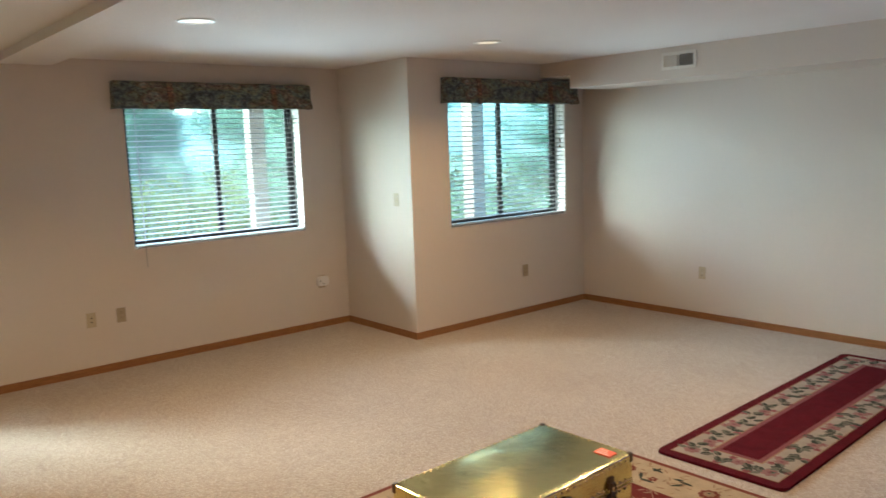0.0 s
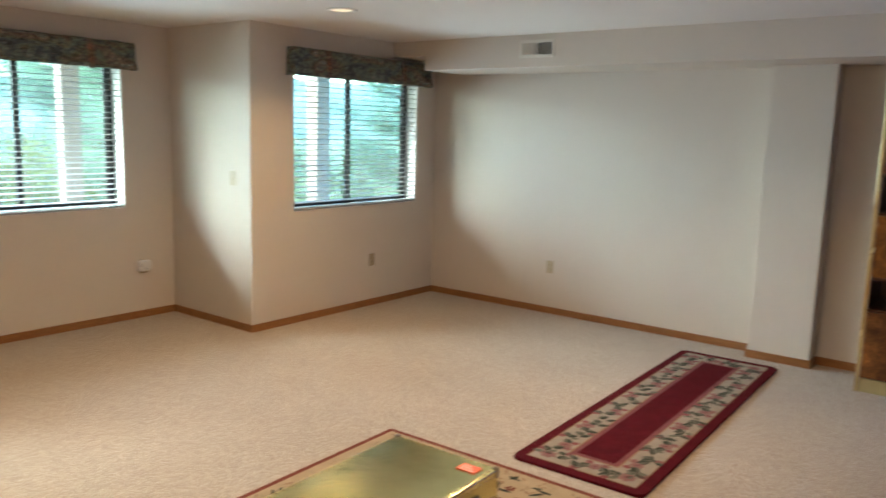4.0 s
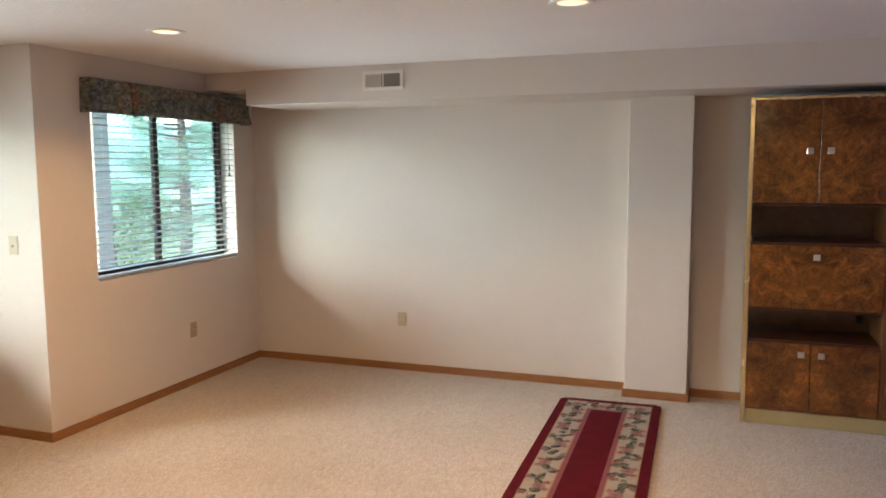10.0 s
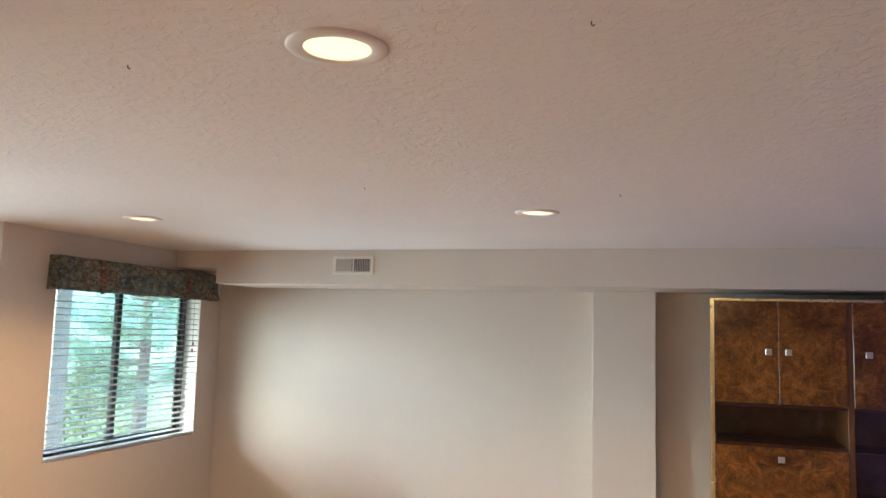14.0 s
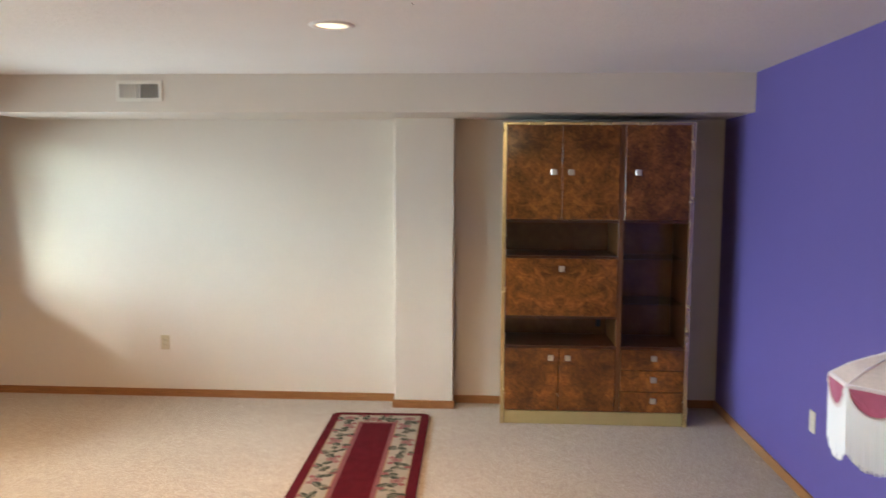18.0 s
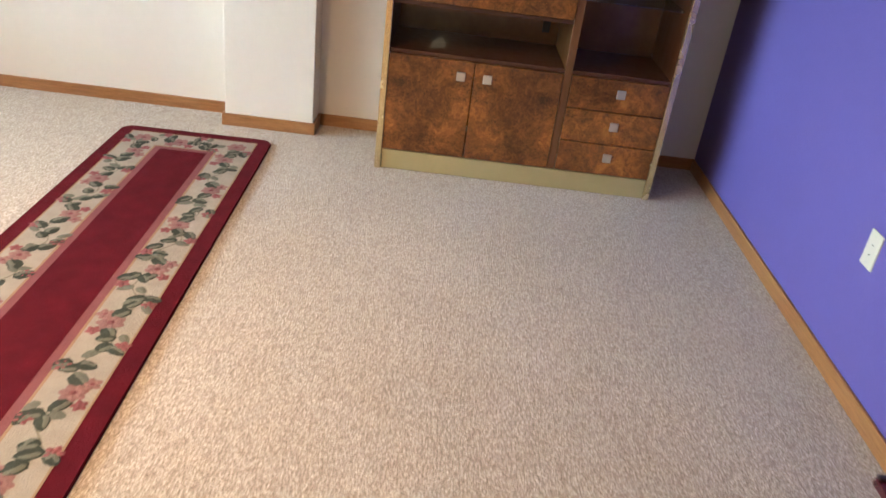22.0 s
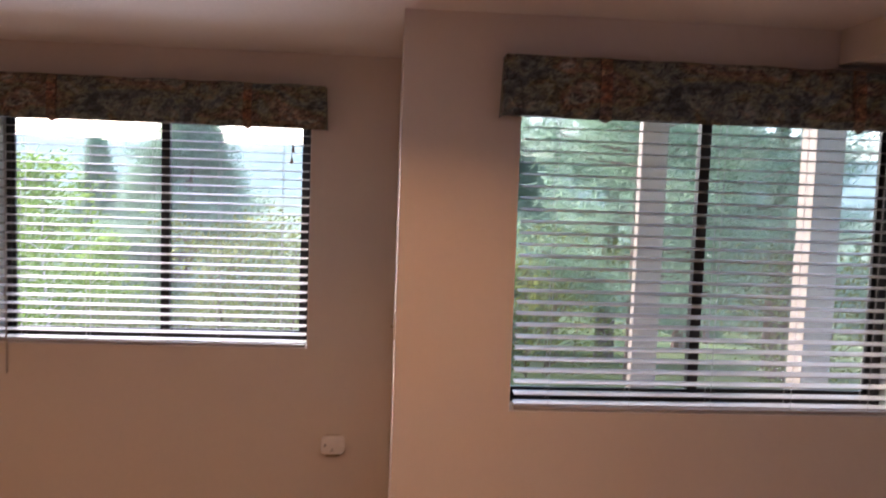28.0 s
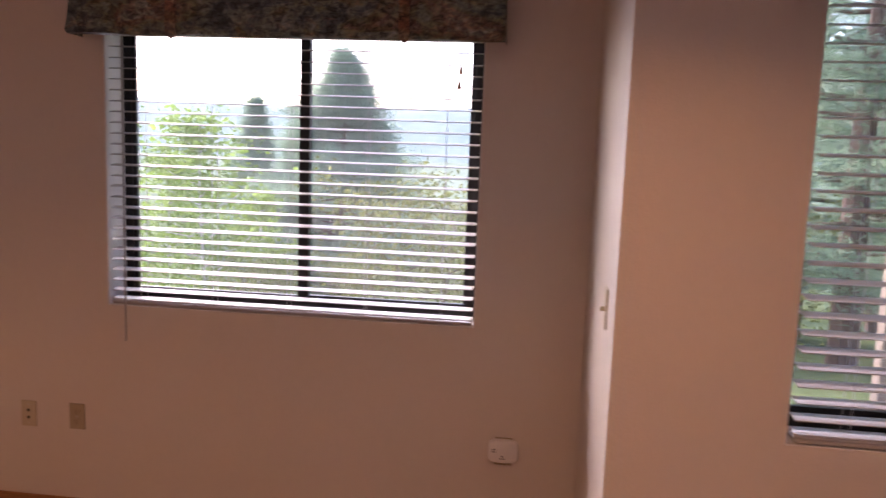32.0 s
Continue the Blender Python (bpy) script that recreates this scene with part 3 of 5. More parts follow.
# ---- windows ----
def window(n, x, ys, mull, j):
    y0, y1 = ys
    w = thing("window_%d" % n, pose(x, y0, SILL), "dark bronze aluminium sliding window in a white drywall opening", "window", kind="structure")
    L, hh, d = y1 - y0, HEAD - SILL, 0.13
    e, c = 0.034, mull - y0
    fx0, fx1 = -d - 0.045, -d
    # white lining of the opening, four boards
    part("window_lining", boxes(((-T, 0, hh - 0.004), (-0.004, L, hh + 0.002)), ((-T, -0.002, 0.004), (-0.004, 0.004, hh - 0.004)), ((-T, L - 0.004, 0.004), (-0.004, L + 0.002, hh - 0.004))), REVEAL, w)
    part("window_sill", boxes(((-T, 0.0, -0.002), (-0.003, L, 0.004))), REVEAL, w, "white painted window stool")
    part("window_frame", boxes(((fx0, j, 0.004), (fx1, L - 0.004, 0.010 + e)), ((fx0, j, hh - 0.014), (fx1, L - 0.010, hh - 0.004)),
                               ((fx0, j, 0.010 + e), (fx1, j + e, hh - 0.014)), ((fx0, L - 0.010 - e, 0.010 + e), (fx1, L - 0.010, hh - 0.014)), bev=0.002), FRAME_BLACK, w)
    for k, (a, b, o) in enumerate(((j + e, c + 0.021, 0.0), (c - 0.021, L - 0.010 - e, -0.020))):
        s, q = 0.018, fx1 - 0.004 + o
        z0, z1 = 0.010 + e, hh - 0.014
        left = 0.042 if k else s
        right = s if k else 0.042
        sash = part("sash", boxes(((q - 0.018, a, z0), (q, b, z0 + s)), ((q - 0.018, a, z1 - 0.010), (q, b, z1)),
                                  ((q - 0.018, a, z0 + s), (q, a + left, z1 - s)), ((q - 0.018, b - right, z0 + s), (q, b, z1 - s)), bev=0.0015), FRAME_BLACK, w)
        pane = part("pane", boxes(((q - 0.011, a + left, z0 + s), (q - 0.008, b - right, z1 - s))), GLASS, sash)
        pane.visible_shadow = False
    return w


def window_light(x, ys, watts):
    """The sky's light in the opening, on the room side of the slats."""
    d = bpy.data.lights.new("window_daylight", "AREA")
    d.shape, d.size, d.size_y = "RECTANGLE", ys[1] - ys[0] - 0.04, HEAD - SILL - 0.10
    d.energy, d.color, d.spread = watts, WINDOW_COLOUR, radians(WINDOW_SPREAD)
    mid_y, mid_z = (ys[0] + ys[1]) / 2, (SILL + HEAD) / 2 - 0.04
    new("window_daylight", d).matrix_world = look((x + 0.003, mid_y, mid_z), (x + 1.0, mid_y, mid_z - 0.06))


window_light(X1, W1, WINDOW_WATTS[0])
window_light(X2, W2, WINDOW_WATTS[1])
window(1, X1, W1, 3.126, 0.010)
window(2, X2, W2, 5.482, -0.030)


def patio_door(x, ys, top):
    """Glazed sliding door behind the start of the walk; its daylight lies on the carpet."""
    y0, y1 = ys
    d = thing("door_1", pose(x, y0, 0), "dark bronze aluminium sliding glass patio door", "door", kind="structure")
    L, e = y1 - y0, 0.04
    a, b = -0.16, -0.08
    part("door_frame", boxes(((a, 0, 0), (b, e, top)), ((a, L - e, 0), (b, L, top)), ((a, e, top - e), (b, L - e, top)), ((a, e, 0), (b, L - e, 0.03)), bev=0.002), FRAME_BLACK, d)
    for k, (p, q) in enumerate(((e, L / 2 + 0.03), (L / 2 - 0.03, L - e))):
        u = a + 0.012 + 0.034 * k
        leafp = part("door_panel", boxes(((u, p, 0.03), (u + 0.028, p + 0.055, top - e)), ((u, q - 0.055, 0.03), (u + 0.028, q, top - e)),
                                         ((u, p + 0.055, 0.03), (u + 0.028, q - 0.055, 0.12)), ((u, p + 0.055, top - e - 0.06), (u + 0.028, q - 0.055, top - e)), bev=0.002), FRAME_BLACK, d)
        pane = part("pane", boxes(((u + 0.011, p + 0.055, 0.12), (u + 0.017, q - 0.055, top - e - 0.06))), GLASS, leafp)
        pane.visible_shadow = False
        if k:
            part("handle", boxes(((u + 0.028, p + 0.015, 0.95), (u + 0.052, p + 0.040, 1.15)), bev=0.004), FRAME_BLACK, leafp)
    return d


patio_door(X1, PD, PD_TOP)


# ---- blinds ----
def blind(x, ys, tassel):
    y0, y1 = ys
    L = y1 - y0 - 0.030
    bl = thing("window_blind", pose(x, y0 + 0.020, SILL), "white horizontal wood-slat blind lowered with open slats", "blind", "window blinds")
    cx = -0.027
    part("headrail", boxes(((cx - 0.028, 0, HEAD - SILL - 0.058), (cx + 0.028, L, HEAD - SILL - 0.012)), bev=0.003), SLAT, bl)
    pitch, z0 = 0.0432, 0.068
    count = int((HEAD - SILL - 0.075 - z0) / pitch) + 1
    bm = bmesh.new()
    prof = [(-0.0250, 0.0026), (-0.0125, 0.0041), (0.0, 0.0046), (0.0125, 0.0041), (0.0250, 0.0026), (0.0250, 0.0), (0.0125, 0.0015), (0.0, 0.002), (-0.0125, 0.0015), (-0.0250, 0.0)]
    prism(bm, [(u, v - 0.0023) for u, v in prof], 0, L, "y")
    me = shape(bm, "slat")
    rnd = random.Random(5)
    for k in range(count):
        s = part("slat", me, SLAT, bl)
        tilt = -6 + rnd.uniform(-1.3, 1.3)
        s.matrix_local = pose(cx, 0, z0 + k * pitch + rnd.uniform(-0.0008, 0.0008), rnd.uniform(-0.07, 0.07), -tilt)
    for k in range(2):
        s = part("slat", me, SLAT, bl)
        s.matrix_local = pose(cx + rnd.uniform(-0.002, 0.002), 0, 0.026 + 0.0062 * k, rnd.uniform(-0.1, 0.1), rnd.uniform(2, 5))
    part("bottom_rail", boxes(((cx - 0.026, 0, 0.008), (cx + 0.026, L, 0.021)), bev=0.003), SLAT, bl)
    for f in (0.085, 0.29, 0.5, 0.71, 0.915):
        for o in (-0.027, 0.027):
            part("ladder_cord", tube(bmesh.new(), [(cx + o, L * f, 0.012), (cx + o, L * f, HEAD - SILL - 0.05)], 0.0011, 4), SLAT, bl)
    # tilt wand or cord at one side, with small wooden tassels
    ty, tz = tassel[0] - (y0 + 0.020), tassel[1] - SILL
    for q, dz in ((0.0, 0.0), (0.006, 0.055)):
        cord = part("pull_cord", tube(bmesh.new(), [(0.004, ty + q, HEAD - SILL - 0.06), (0.006, ty + q, tz + dz + 0.03)], 0.0012, 4), SLAT, bl)
        part("tassel", lathe(bmesh.new(), [(0.0, tz + dz), (0.008, tz + dz + 0.002), (0.0085, tz + dz + 0.012), (0.004, tz + dz + 0.03), (0.0, tz + dz + 0.032)], 10, (0.006, ty + q)), WOOD_EDGE, cord, "small brown wooden tassel", True)
    if tassel[2] is not None:
        wy = tassel[2] - (y0 + 0.020)
        part("tilt_wand", tube(bmesh.new(), [(0.008, wy, HEAD - SILL - 0.06), (0.014, wy, -0.145)], 0.004, 6), SLAT, bl, "slim translucent tilt wand")
    return bl


blind(X1, W1, (3.773, 1.847, 2.414))
blind(X2, W2, (6.173, 1.589, None))


# ---- valances ----
def valance(x, ya, yb, zb, zt, straps, depth=0.10):
    L = yb - ya
    v = thing("window_valance", pose(x, ya, zb), "padded floral fabric valance in teal, rust and cream", "valance", "window valances")
    bm = bmesh.new()
    hh = zt - zb
    # front flares a little towards the bottom; wavy lower hem
    n = 44
    rows_z = [0.0, 0.012, 0.05, hh * 0.5, hh - 0.045, hh - 0.012, hh]
    out = [0.006, 0.013, 0.010, 0.004, -0.002, -0.008, -0.020]
    grid = []
    for zi, (z, o) in enumerate(zip(rows_z, out)):
        line = []
        for k in range(n + 1):
            y = L * k / n
            flare = (1 - z / hh) * 0.009
            puff = 0.006 * math.sin(k * 1.9 + zi) + 0.005 * math.sin(k * 0.7 + 2 * zi)
            yy = -flare + (L + 2 * flare) * k / n
            dz = 0.004 * math.sin(k * 0.55) if zi == 0 else 0.003 * math.sin(k * 0.8 + 1) if zi == 6 else 0
            line.append(bm.verts.new((depth + o + puff * (0.3 if zi in (0, 6) else 1), yy, z + dz)))
        grid.append(line)
    for a, b in zip(grid, grid[1:]):
        for k in range(n):
            bm.faces.new((a[k], a[k + 1], b[k + 1], b[k]))
    back = [[bm.verts.new((0.0, p.co.y, p.co.z)) for p in (line[0], line[-1])] for line in grid]
    for (a, b), (c, d), l1, l2 in zip(back, back[1:], grid, grid[1:]):
        bm.faces.new((a, l1[0], l2[0], c))
        bm.faces.new((l1[-1], b, d, l2[-1]))
    bm.faces.new([back[-1][0], *grid[-1], back[-1][1]])
    # underside board set up inside
    u = [bm.verts.new(c) for c in ((0.0, 0.0, hh - 0.02), (depth - 0.02, 0.0, hh - 0.02), (depth - 0.02, L, hh - 0.02), (0.0, L, hh - 0.02))]
    bm.faces.new(u)
    inner = [[bm.verts.new((depth - 0.012, p.co.y, z)) for p in (grid[0][0], grid[0][-1])] for z in (0.0, hh - 0.02)]
    bm.faces.new((inner[0][0], inner[0][1], inner[1][1], inner[1][0]))
    bm.faces.new([inner[0][0], *grid[0], inner[0][1]])
    part("cover", bm, CHINTZ, v, smooth=True)
    for sy in straps:
        y = sy - ya
        b = bmesh.new()
        w = 0.020
        rowsz = [(hh - 0.004, 0.001), (hh * 0.75, 0.016), (hh * 0.4, 0.020), (0.03, 0.023), (-0.002, 0.020)]
        lft = [b.verts.new((depth + o, y - w, z)) for z, o in rowsz]
        rgt = [b.verts.new((depth + o, y + w, z)) for z, o in rowsz]
        lfb = [b.verts.new((depth + o - 0.02, y - w, z)) for z, o in rowsz]
        rgb = [b.verts.new((depth + o - 0.02, y + w, z)) for z, o in rowsz]
        for k in range(len(rowsz) - 1):
            b.faces.new((lft[k], rgt[k], rgt[k + 1], lft[k + 1]))
            b.faces.new((lfb[k], lft[k], lft[k + 1], lfb[k + 1]))
            b.faces.new((rgt[k], rgb[k], rgb[k + 1], rgt[k + 1]))
        tip = b.verts.new((depth + 0.012, y, -0.016))
        b.faces.new((lft[-1], rgt[-1], tip))
        b.faces.new((lfb[-1], tip, rgb[-1]))
        b.faces.new((lft[-1], tip, lfb[-1]))
        b.faces.new((rgt[-1], rgb[-1], tip))
        part("strap", b, CHINTZ_DARK, v, "rust fabric strap with a pointed end")
    return v


valance(X1, 2.253, 3.937, 2.015, 2.224, (2.672, 3.574))
valance(X2, 4.657, 6.345, 2.011, 2.226, (5.010, 5.938))


# ---- lights in the ceiling ----
def can_light(x, y):
    c = thing("recessed_light", pose(x, y, H), "lit recessed ceiling downlight with a white trim ring", "downlight", "recessed lights")
    part("trim_ring", lathe(bmesh.new(), [(0.070, 0.0), (0.068, -0.003), (0.074, -0.007), (0.098, -0.006), (0.103, -0.002), (0.1035, 0.0)], 40), TRIM_WHITE, c, smooth=True)
    part("lens", lathe(bmesh.new(), [(0.0, -0.0040), (0.040, -0.0036), (0.066, -0.0020), (0.0695, -0.0005)], 32), LENS, c, "glowing frosted lens", True)
    d = bpy.data.lights.new("downlight", "AREA")
    d.shape, d.size, d.energy, d.color = "DISK", 0.118, CAN_WATTS, CAN_COLOUR
    d.spread = radians(130)
    lamp = new("downlight_beam", d)
    lamp.matrix_world = pose(x, y, H - 0.012)
    return c


# The last two are unseen, added behind the walk to light the near carpet.
for x, y in ((-1.495, 2.169), (-3.690, 2.117), (-3.647, 4.276), (-1.491, 4.332), (-1.495, 0.0), (-3.690, 0.0)):
    can_light(x, y)

# Opal globe behind the walk, whose glow shows in the glossy doors.
gl = thing("ceiling_globe_light", pose(-0.55, -0.30, H), "lit opal glass globe ceiling light", "ceiling light")
part("canopy", lathe(bmesh.new(), [(0.0, -0.03), (0.055, -0.028), (0.07, -0.008), (0.07, 0.0)], 28), TRIM_WHITE, gl, smooth=True)
part("globe", lathe(bmesh.new(), [(0.0, -0.235), (0.05, -0.222), (0.088, -0.18), (0.098, -0.13), (0.085, -0.075), (0.05, -0.03)], 28), GLOBE, gl, "glowing opal glass", True)

# ---- air vent on the soffit ----
vt = thing("air_vent", pose(-3.123, 5.915, 2.273), "cream enamelled two-way air register on the soffit", "air vent")
part("frame", boxes(((-0.158, -0.010, -0.069), (0.158, 0, -0.046)), ((-0.158, -0.010, 0.046), (0.158, 0, 0.069)), ((-0.158, -0.010, -0.046), (-0.133, 0, 0.046)), ((0.133, -0.010, -0.046), (0.158, 0, 0.046)),
                    ((-0.006, -0.009, -0.046), (0.006, 0, 0.046)), bev=0.002), VENT_PAINT, vt)
# flat dark sheet behind the slats stands in for the shade of the duct
part("recess", boxes(((-0.133, -0.0015, -0.046), (0.133, 0, 0.046))), VENT_SHADE, vt)
for k in range(20):
    x = -0.125 + 0.0131 * k
    lean = 0.0032 if k < 10 else -0.0022
    if abs(x) < 0.008:
        continue
    b = bmesh.new()
    prism(b, [(x - lean, -0.0085), (x - lean + 0.0022, -0.0085), (x + lean + 0.0022, -0.002), (x + lean, -0.002)], -0.046, 0.046, "z")
    part("slat", b, VENT_PAINT, vt)
part("lever", boxes(((-0.010, -0.018, -0.062), (0.010, -0.010, -0.052)), bev=0.001), VENT_PAINT, vt)


# ---- wall plates ----
def plate(m, kind, label, material=IVORY, jack=0.006):
    o = thing("wall_" + kind, m, label, kind.replace("_", " "))
    part("plate", boxes(((-0.035, 0, -0.057), (0.035, 0.006, 0.057)), bev=0.0025, seg=2), material, o)
    if kind == "outlet":
        for z in (-0.021, 0.021):
            b = bmesh.new()
            prism(b, [(0.0165 * math.cos(a), z + max(-0.0135, min(0.0135, 0.0175 * math.sin(a)))) for a in [2 * math.pi * k / 20 for k in range(20)]], 0.006, 0.0078, "y")
            f = part("receptacle", b, material, o)
            part("slots", boxes(((-0.0075, 0.0078, z - 0.002), (-0.005, 0.0083, z + 0.007)), ((0.005, 0.0078, z - 0.002), (0.0075, 0.0083, z + 0.006)), ((-0.002, 0.0078, z - 0.010), (0.002, 0.0083, z - 0.006))), SLOT, f)
        part("screw", lathe(bmesh.new(), [(0.003, -0.001), (0.003, 0.001), (0.0, 0.0012)], 8), PEWTER, o).matrix_local = pose(0, 0.0068, 0, -90)
    elif kind == "switch":
        part("toggle", boxes(((-0.005, 0.006, -0.010), (0.005, 0.018, 0.004)), bev=0.0015), material, o)
        for z in (-0.030, 0.030):
            part("screw", boxes(((-0.0025, 0.006, z - 0.0025), (0.0025, 0.0072, z + 0.0025)), bev=0.0008), PEWTER, o)
    else:
        for z in (-0.016, 0.016):
            part("jack", lathe(bmesh.new(), [(jack, 0.0), (jack, 0.004 * jack / 0.006), (0.0, 0.0042 * jack / 0.006)], 10), SLOT, o, "dark round jack").matrix_local = pose(0, 0.006, z, -90)
        for z in (-0.042, 0.042):
            part("screw", boxes(((-0.0025, 0.006, z - 0.0025), (0.0025, 0.0072, z + 0.0025)), bev=0.0008), PEWTER, o)
    return o


plate(pose(X1, 1.957, 0.424, 0, 0, -90), "jack_plate", "ivory wall plate with two dark jacks")
plate(pose(X1, 2.180, 0.428, 0, 0, -90), "outlet", "aged ivory duplex wall outlet", IVORY_DARK)
plate(pose(X2, 5.656, 0.424, 0, 0, -90), "outlet", "aged ivory duplex wall outlet", IVORY_DARK)
plate(pose(-3.266, YB, 0.424, 0, 0, 180), "outlet", "ivory duplex wall outlet")
plate(pose(-4.849, YJ, 1.202, 0, 0, 180), "switch", "ivory single toggle light switch")
plate(pose(XP, 4.835, 0.443, 0, 0, 90), "jack_plate", "ivory wall plate on the purple wall", IVORY_PALE, 0.0022)

# Plug-in alarm on the wall under the window.
co = thing("plug_in_alarm", pose(X1, 4.007, 0.437, 0, 0, -90), "white rounded plug-in gas alarm on a wall outlet", "alarm")
b = bmesh.new()
outl = [(0.061 * math.copysign(abs(math.cos(a)) ** 0.45, math.cos(a)), 0.046 * math.copysign(abs(math.sin(a)) ** 0.55, math.sin(a))) for a in [2 * math.pi * (k + 0.5) / 40 for k in range(40)]]
rings = [(1.0, 0.006), (1.0, 0.026), (0.94, 0.034), (0.80, 0.038)]
vs = [[b.verts.new((u * s, w, v * s)) for u, v in outl] for s, w in rings]
for lo, hi in zip(vs, vs[1:]):
    for k in range(40):
        b.faces.new((lo[k], lo[(k + 1) % 40], hi[(k + 1) % 40], hi[k]))
b.faces.new(vs[0]), b.faces.new(vs[-1])
part("body", b, PLASTIC_WHITE, co, smooth=True)
part("back_plate", boxes(((-0.035, 0, -0.064), (0.035, 0.006, 0.050)), bev=0.002), IVORY_DARK, co)
part("test_button", lathe(bmesh.new(), [(0.021, 0.0), (0.021, 0.001), (0.017, 0.0022), (0.0, 0.003)], 20), PLASTIC_WHITE, co, smooth=True).matrix_local = pose(0.004, 0.038, 0.008, -90)
for z in (0.000, 0.009):
    part("vent_slot", boxes(((0.030, 0.0375, z), (0.045, 0.0392, z + 0.0035))), SLOT, co)
part("indicator", boxes(((0.000, 0.038, -0.018), (0.006, 0.0392, -0.013)), ((-0.010, 0.038, -0.026), (0.014, 0.0388, -0.0235))), SLOT, co)

# Nail heads and hooks left in the ceiling.
for x, y in ((-0.993, 2.156), (-1.991, 2.161), (-2.05, 3.60), (-1.08, 3.9)):
    tagged(part("ceiling_hook", tube(bmesh.new(), [(x, y, H), (x, y, H - 0.006), (x + 0.004, y, H - 0.009), (x + 0.006, y, H - 0.006)], 0.0014, 5), IRON), "small dark hook remaining in the ceiling", "hook", "ceiling hooks")


# ---- wall cabinet ----
def knob(parent, x, z, y=-0.004):
    k = part("knob", boxes(((x - 0.019, y - 0.016, z - 0.019), (x + 0.019, y - 0.005, z + 0.019)), ((x - 0.008, y - 0.005, z - 0.008), (x + 0.008, y, z + 0.008)), bev=0.002), PEWTER, parent, "square brushed metal knob")
    return k


cab = thing("wall_cabinet", pose(-0.672, 6.064, 0), "tall burl-wood wall unit with brass trim, doors, drawers and open shelves", "cabinet")
CW, CD, CH, FW = 1.262, 0.455, 2.076, 0.024
ZP = 0.097
DIV0, DIV1 = 0.778, 0.812
part("side_panel", boxes(((0.0, 0.010, 0), (0.018, CD, CH))), WOOD_DARK, cab)
part("side_panel", boxes(((CW - 0.018, 0.010, 0), (CW, CD, CH))), WOOD_DARK, cab)
part("back_panel", boxes(((0.018, CD - 0.012, ZP), (CW - 0.018, CD, CH - 0.02))), WOOD_BACK, cab)
part("top_panel", boxes(((0.018, 0.010, CH - 0.020), (CW - 0.018, CD, CH))), WOOD_DARK, cab)
part("divider", boxes(((DIV0, 0.004, ZP), (DIV1, CD - 0.012, CH - 0.020)), bev=0.0015), WOOD_EDGE, cab, "lighter walnut upright")
part("plinth", boxes(((0.020, 0.004, 0.002), (CW - 0.020, 0.030, ZP - 0.004)), bev=0.001), BRASS_PALE, cab, "pale brass-faced plinth")
for z in (0.538, 0.745, 1.161, 1.405):
    part("shelf", boxes(((0.018, 0.012, z - 0.001), (DIV0, CD - 0.012, z + 0.016)), bev=0.001), WOOD_DARK, cab)
for z in (0.538, 1.405):
    part("shelf", boxes(((DIV1, 0.012, z - 0.001), (CW - 0.018, CD - 0.012, z + 0.016)), bev=0.001), WOOD_DARK, cab)
for z in (0.838, 1.150):
    part("glass_shelf", boxes(((DIV1 + 0.003, 0.060, z), (CW - 0.021, CD - 0.020, z + 0.006)), bev=0.001), SHELF_GLASS, cab, "clear glass shelf")
    for x in (DIV1 + 0.004, CW - 0.026):
        part("shelf_pin", boxes(((x, 0.10, z - 0.008), (x + 0.006, 0.11, z))), PEWTER, cab)
# brass edging: two uprights and a head
part("brass_upright", boxes(((-0.010, -0.006, 0), (0.018, 0.010, CH + 0.004)), bev=0.003, seg=2), BRASS_TRIM, cab, "polished brass edge strip")
part("brass_upright", boxes(((CW - 0.018, -0.006, 0), (CW + 0.010, 0.010, CH + 0.004)), bev=0.003, seg=2), BRASS_TRIM, cab, "polished brass edge strip")
part("brass_head", boxes(((0.018, -0.006, CH - 0.014), (CW - 0.018, 0.010, CH + 0.004)), bev=0.003, seg=2), BRASS_TRIM, cab, "polished brass edge strip")
G = 0.002


def door(name, x0, x1, z0, z1):
    return part(name, boxes(((x0 + G, -0.004, z0 + G), (x1 - G, 0.012, z1 - G)), bev=0.0018), BURL, cab, "burl veneer " + name.replace("_", " "))


mid = 0.391
knob(door("door", 0.018, mid, ZP, 0.538), mid - 0.056, 0.472)
knob(door("door", mid, DIV0, ZP, 0.538), mid + 0.060, 0.472)
knob(door("flap_door", 0.018, DIV0, 0.762, 1.161), 0.400, 1.090)
knob(door("door", 0.018, mid, 1.423, CH - 0.014), mid - 0.056, 1.745)
knob(door("door", mid, DIV0, 1.423, CH - 0.014), mid + 0.060, 1.745)
knob(door("door", DIV1, CW - 0.018, 1.423, CH - 0.014), DIV1 + 0.086, 1.745)
for z0, z1 in ((ZP, 0.242), (0.242, 0.393), (0.393, 0.538)):
    knob(door("drawer", DIV1, CW - 0.018, z0, z1), 1.037, (z0 + z1) / 2 + 0.013)
# a socket on the back of the lower niche
part("socket", boxes(((0.700, CD - 0.018, 0.610), (0.735, CD - 0.012, 0.665)), bev=0.001), SLOT, cab, "small dark socket")


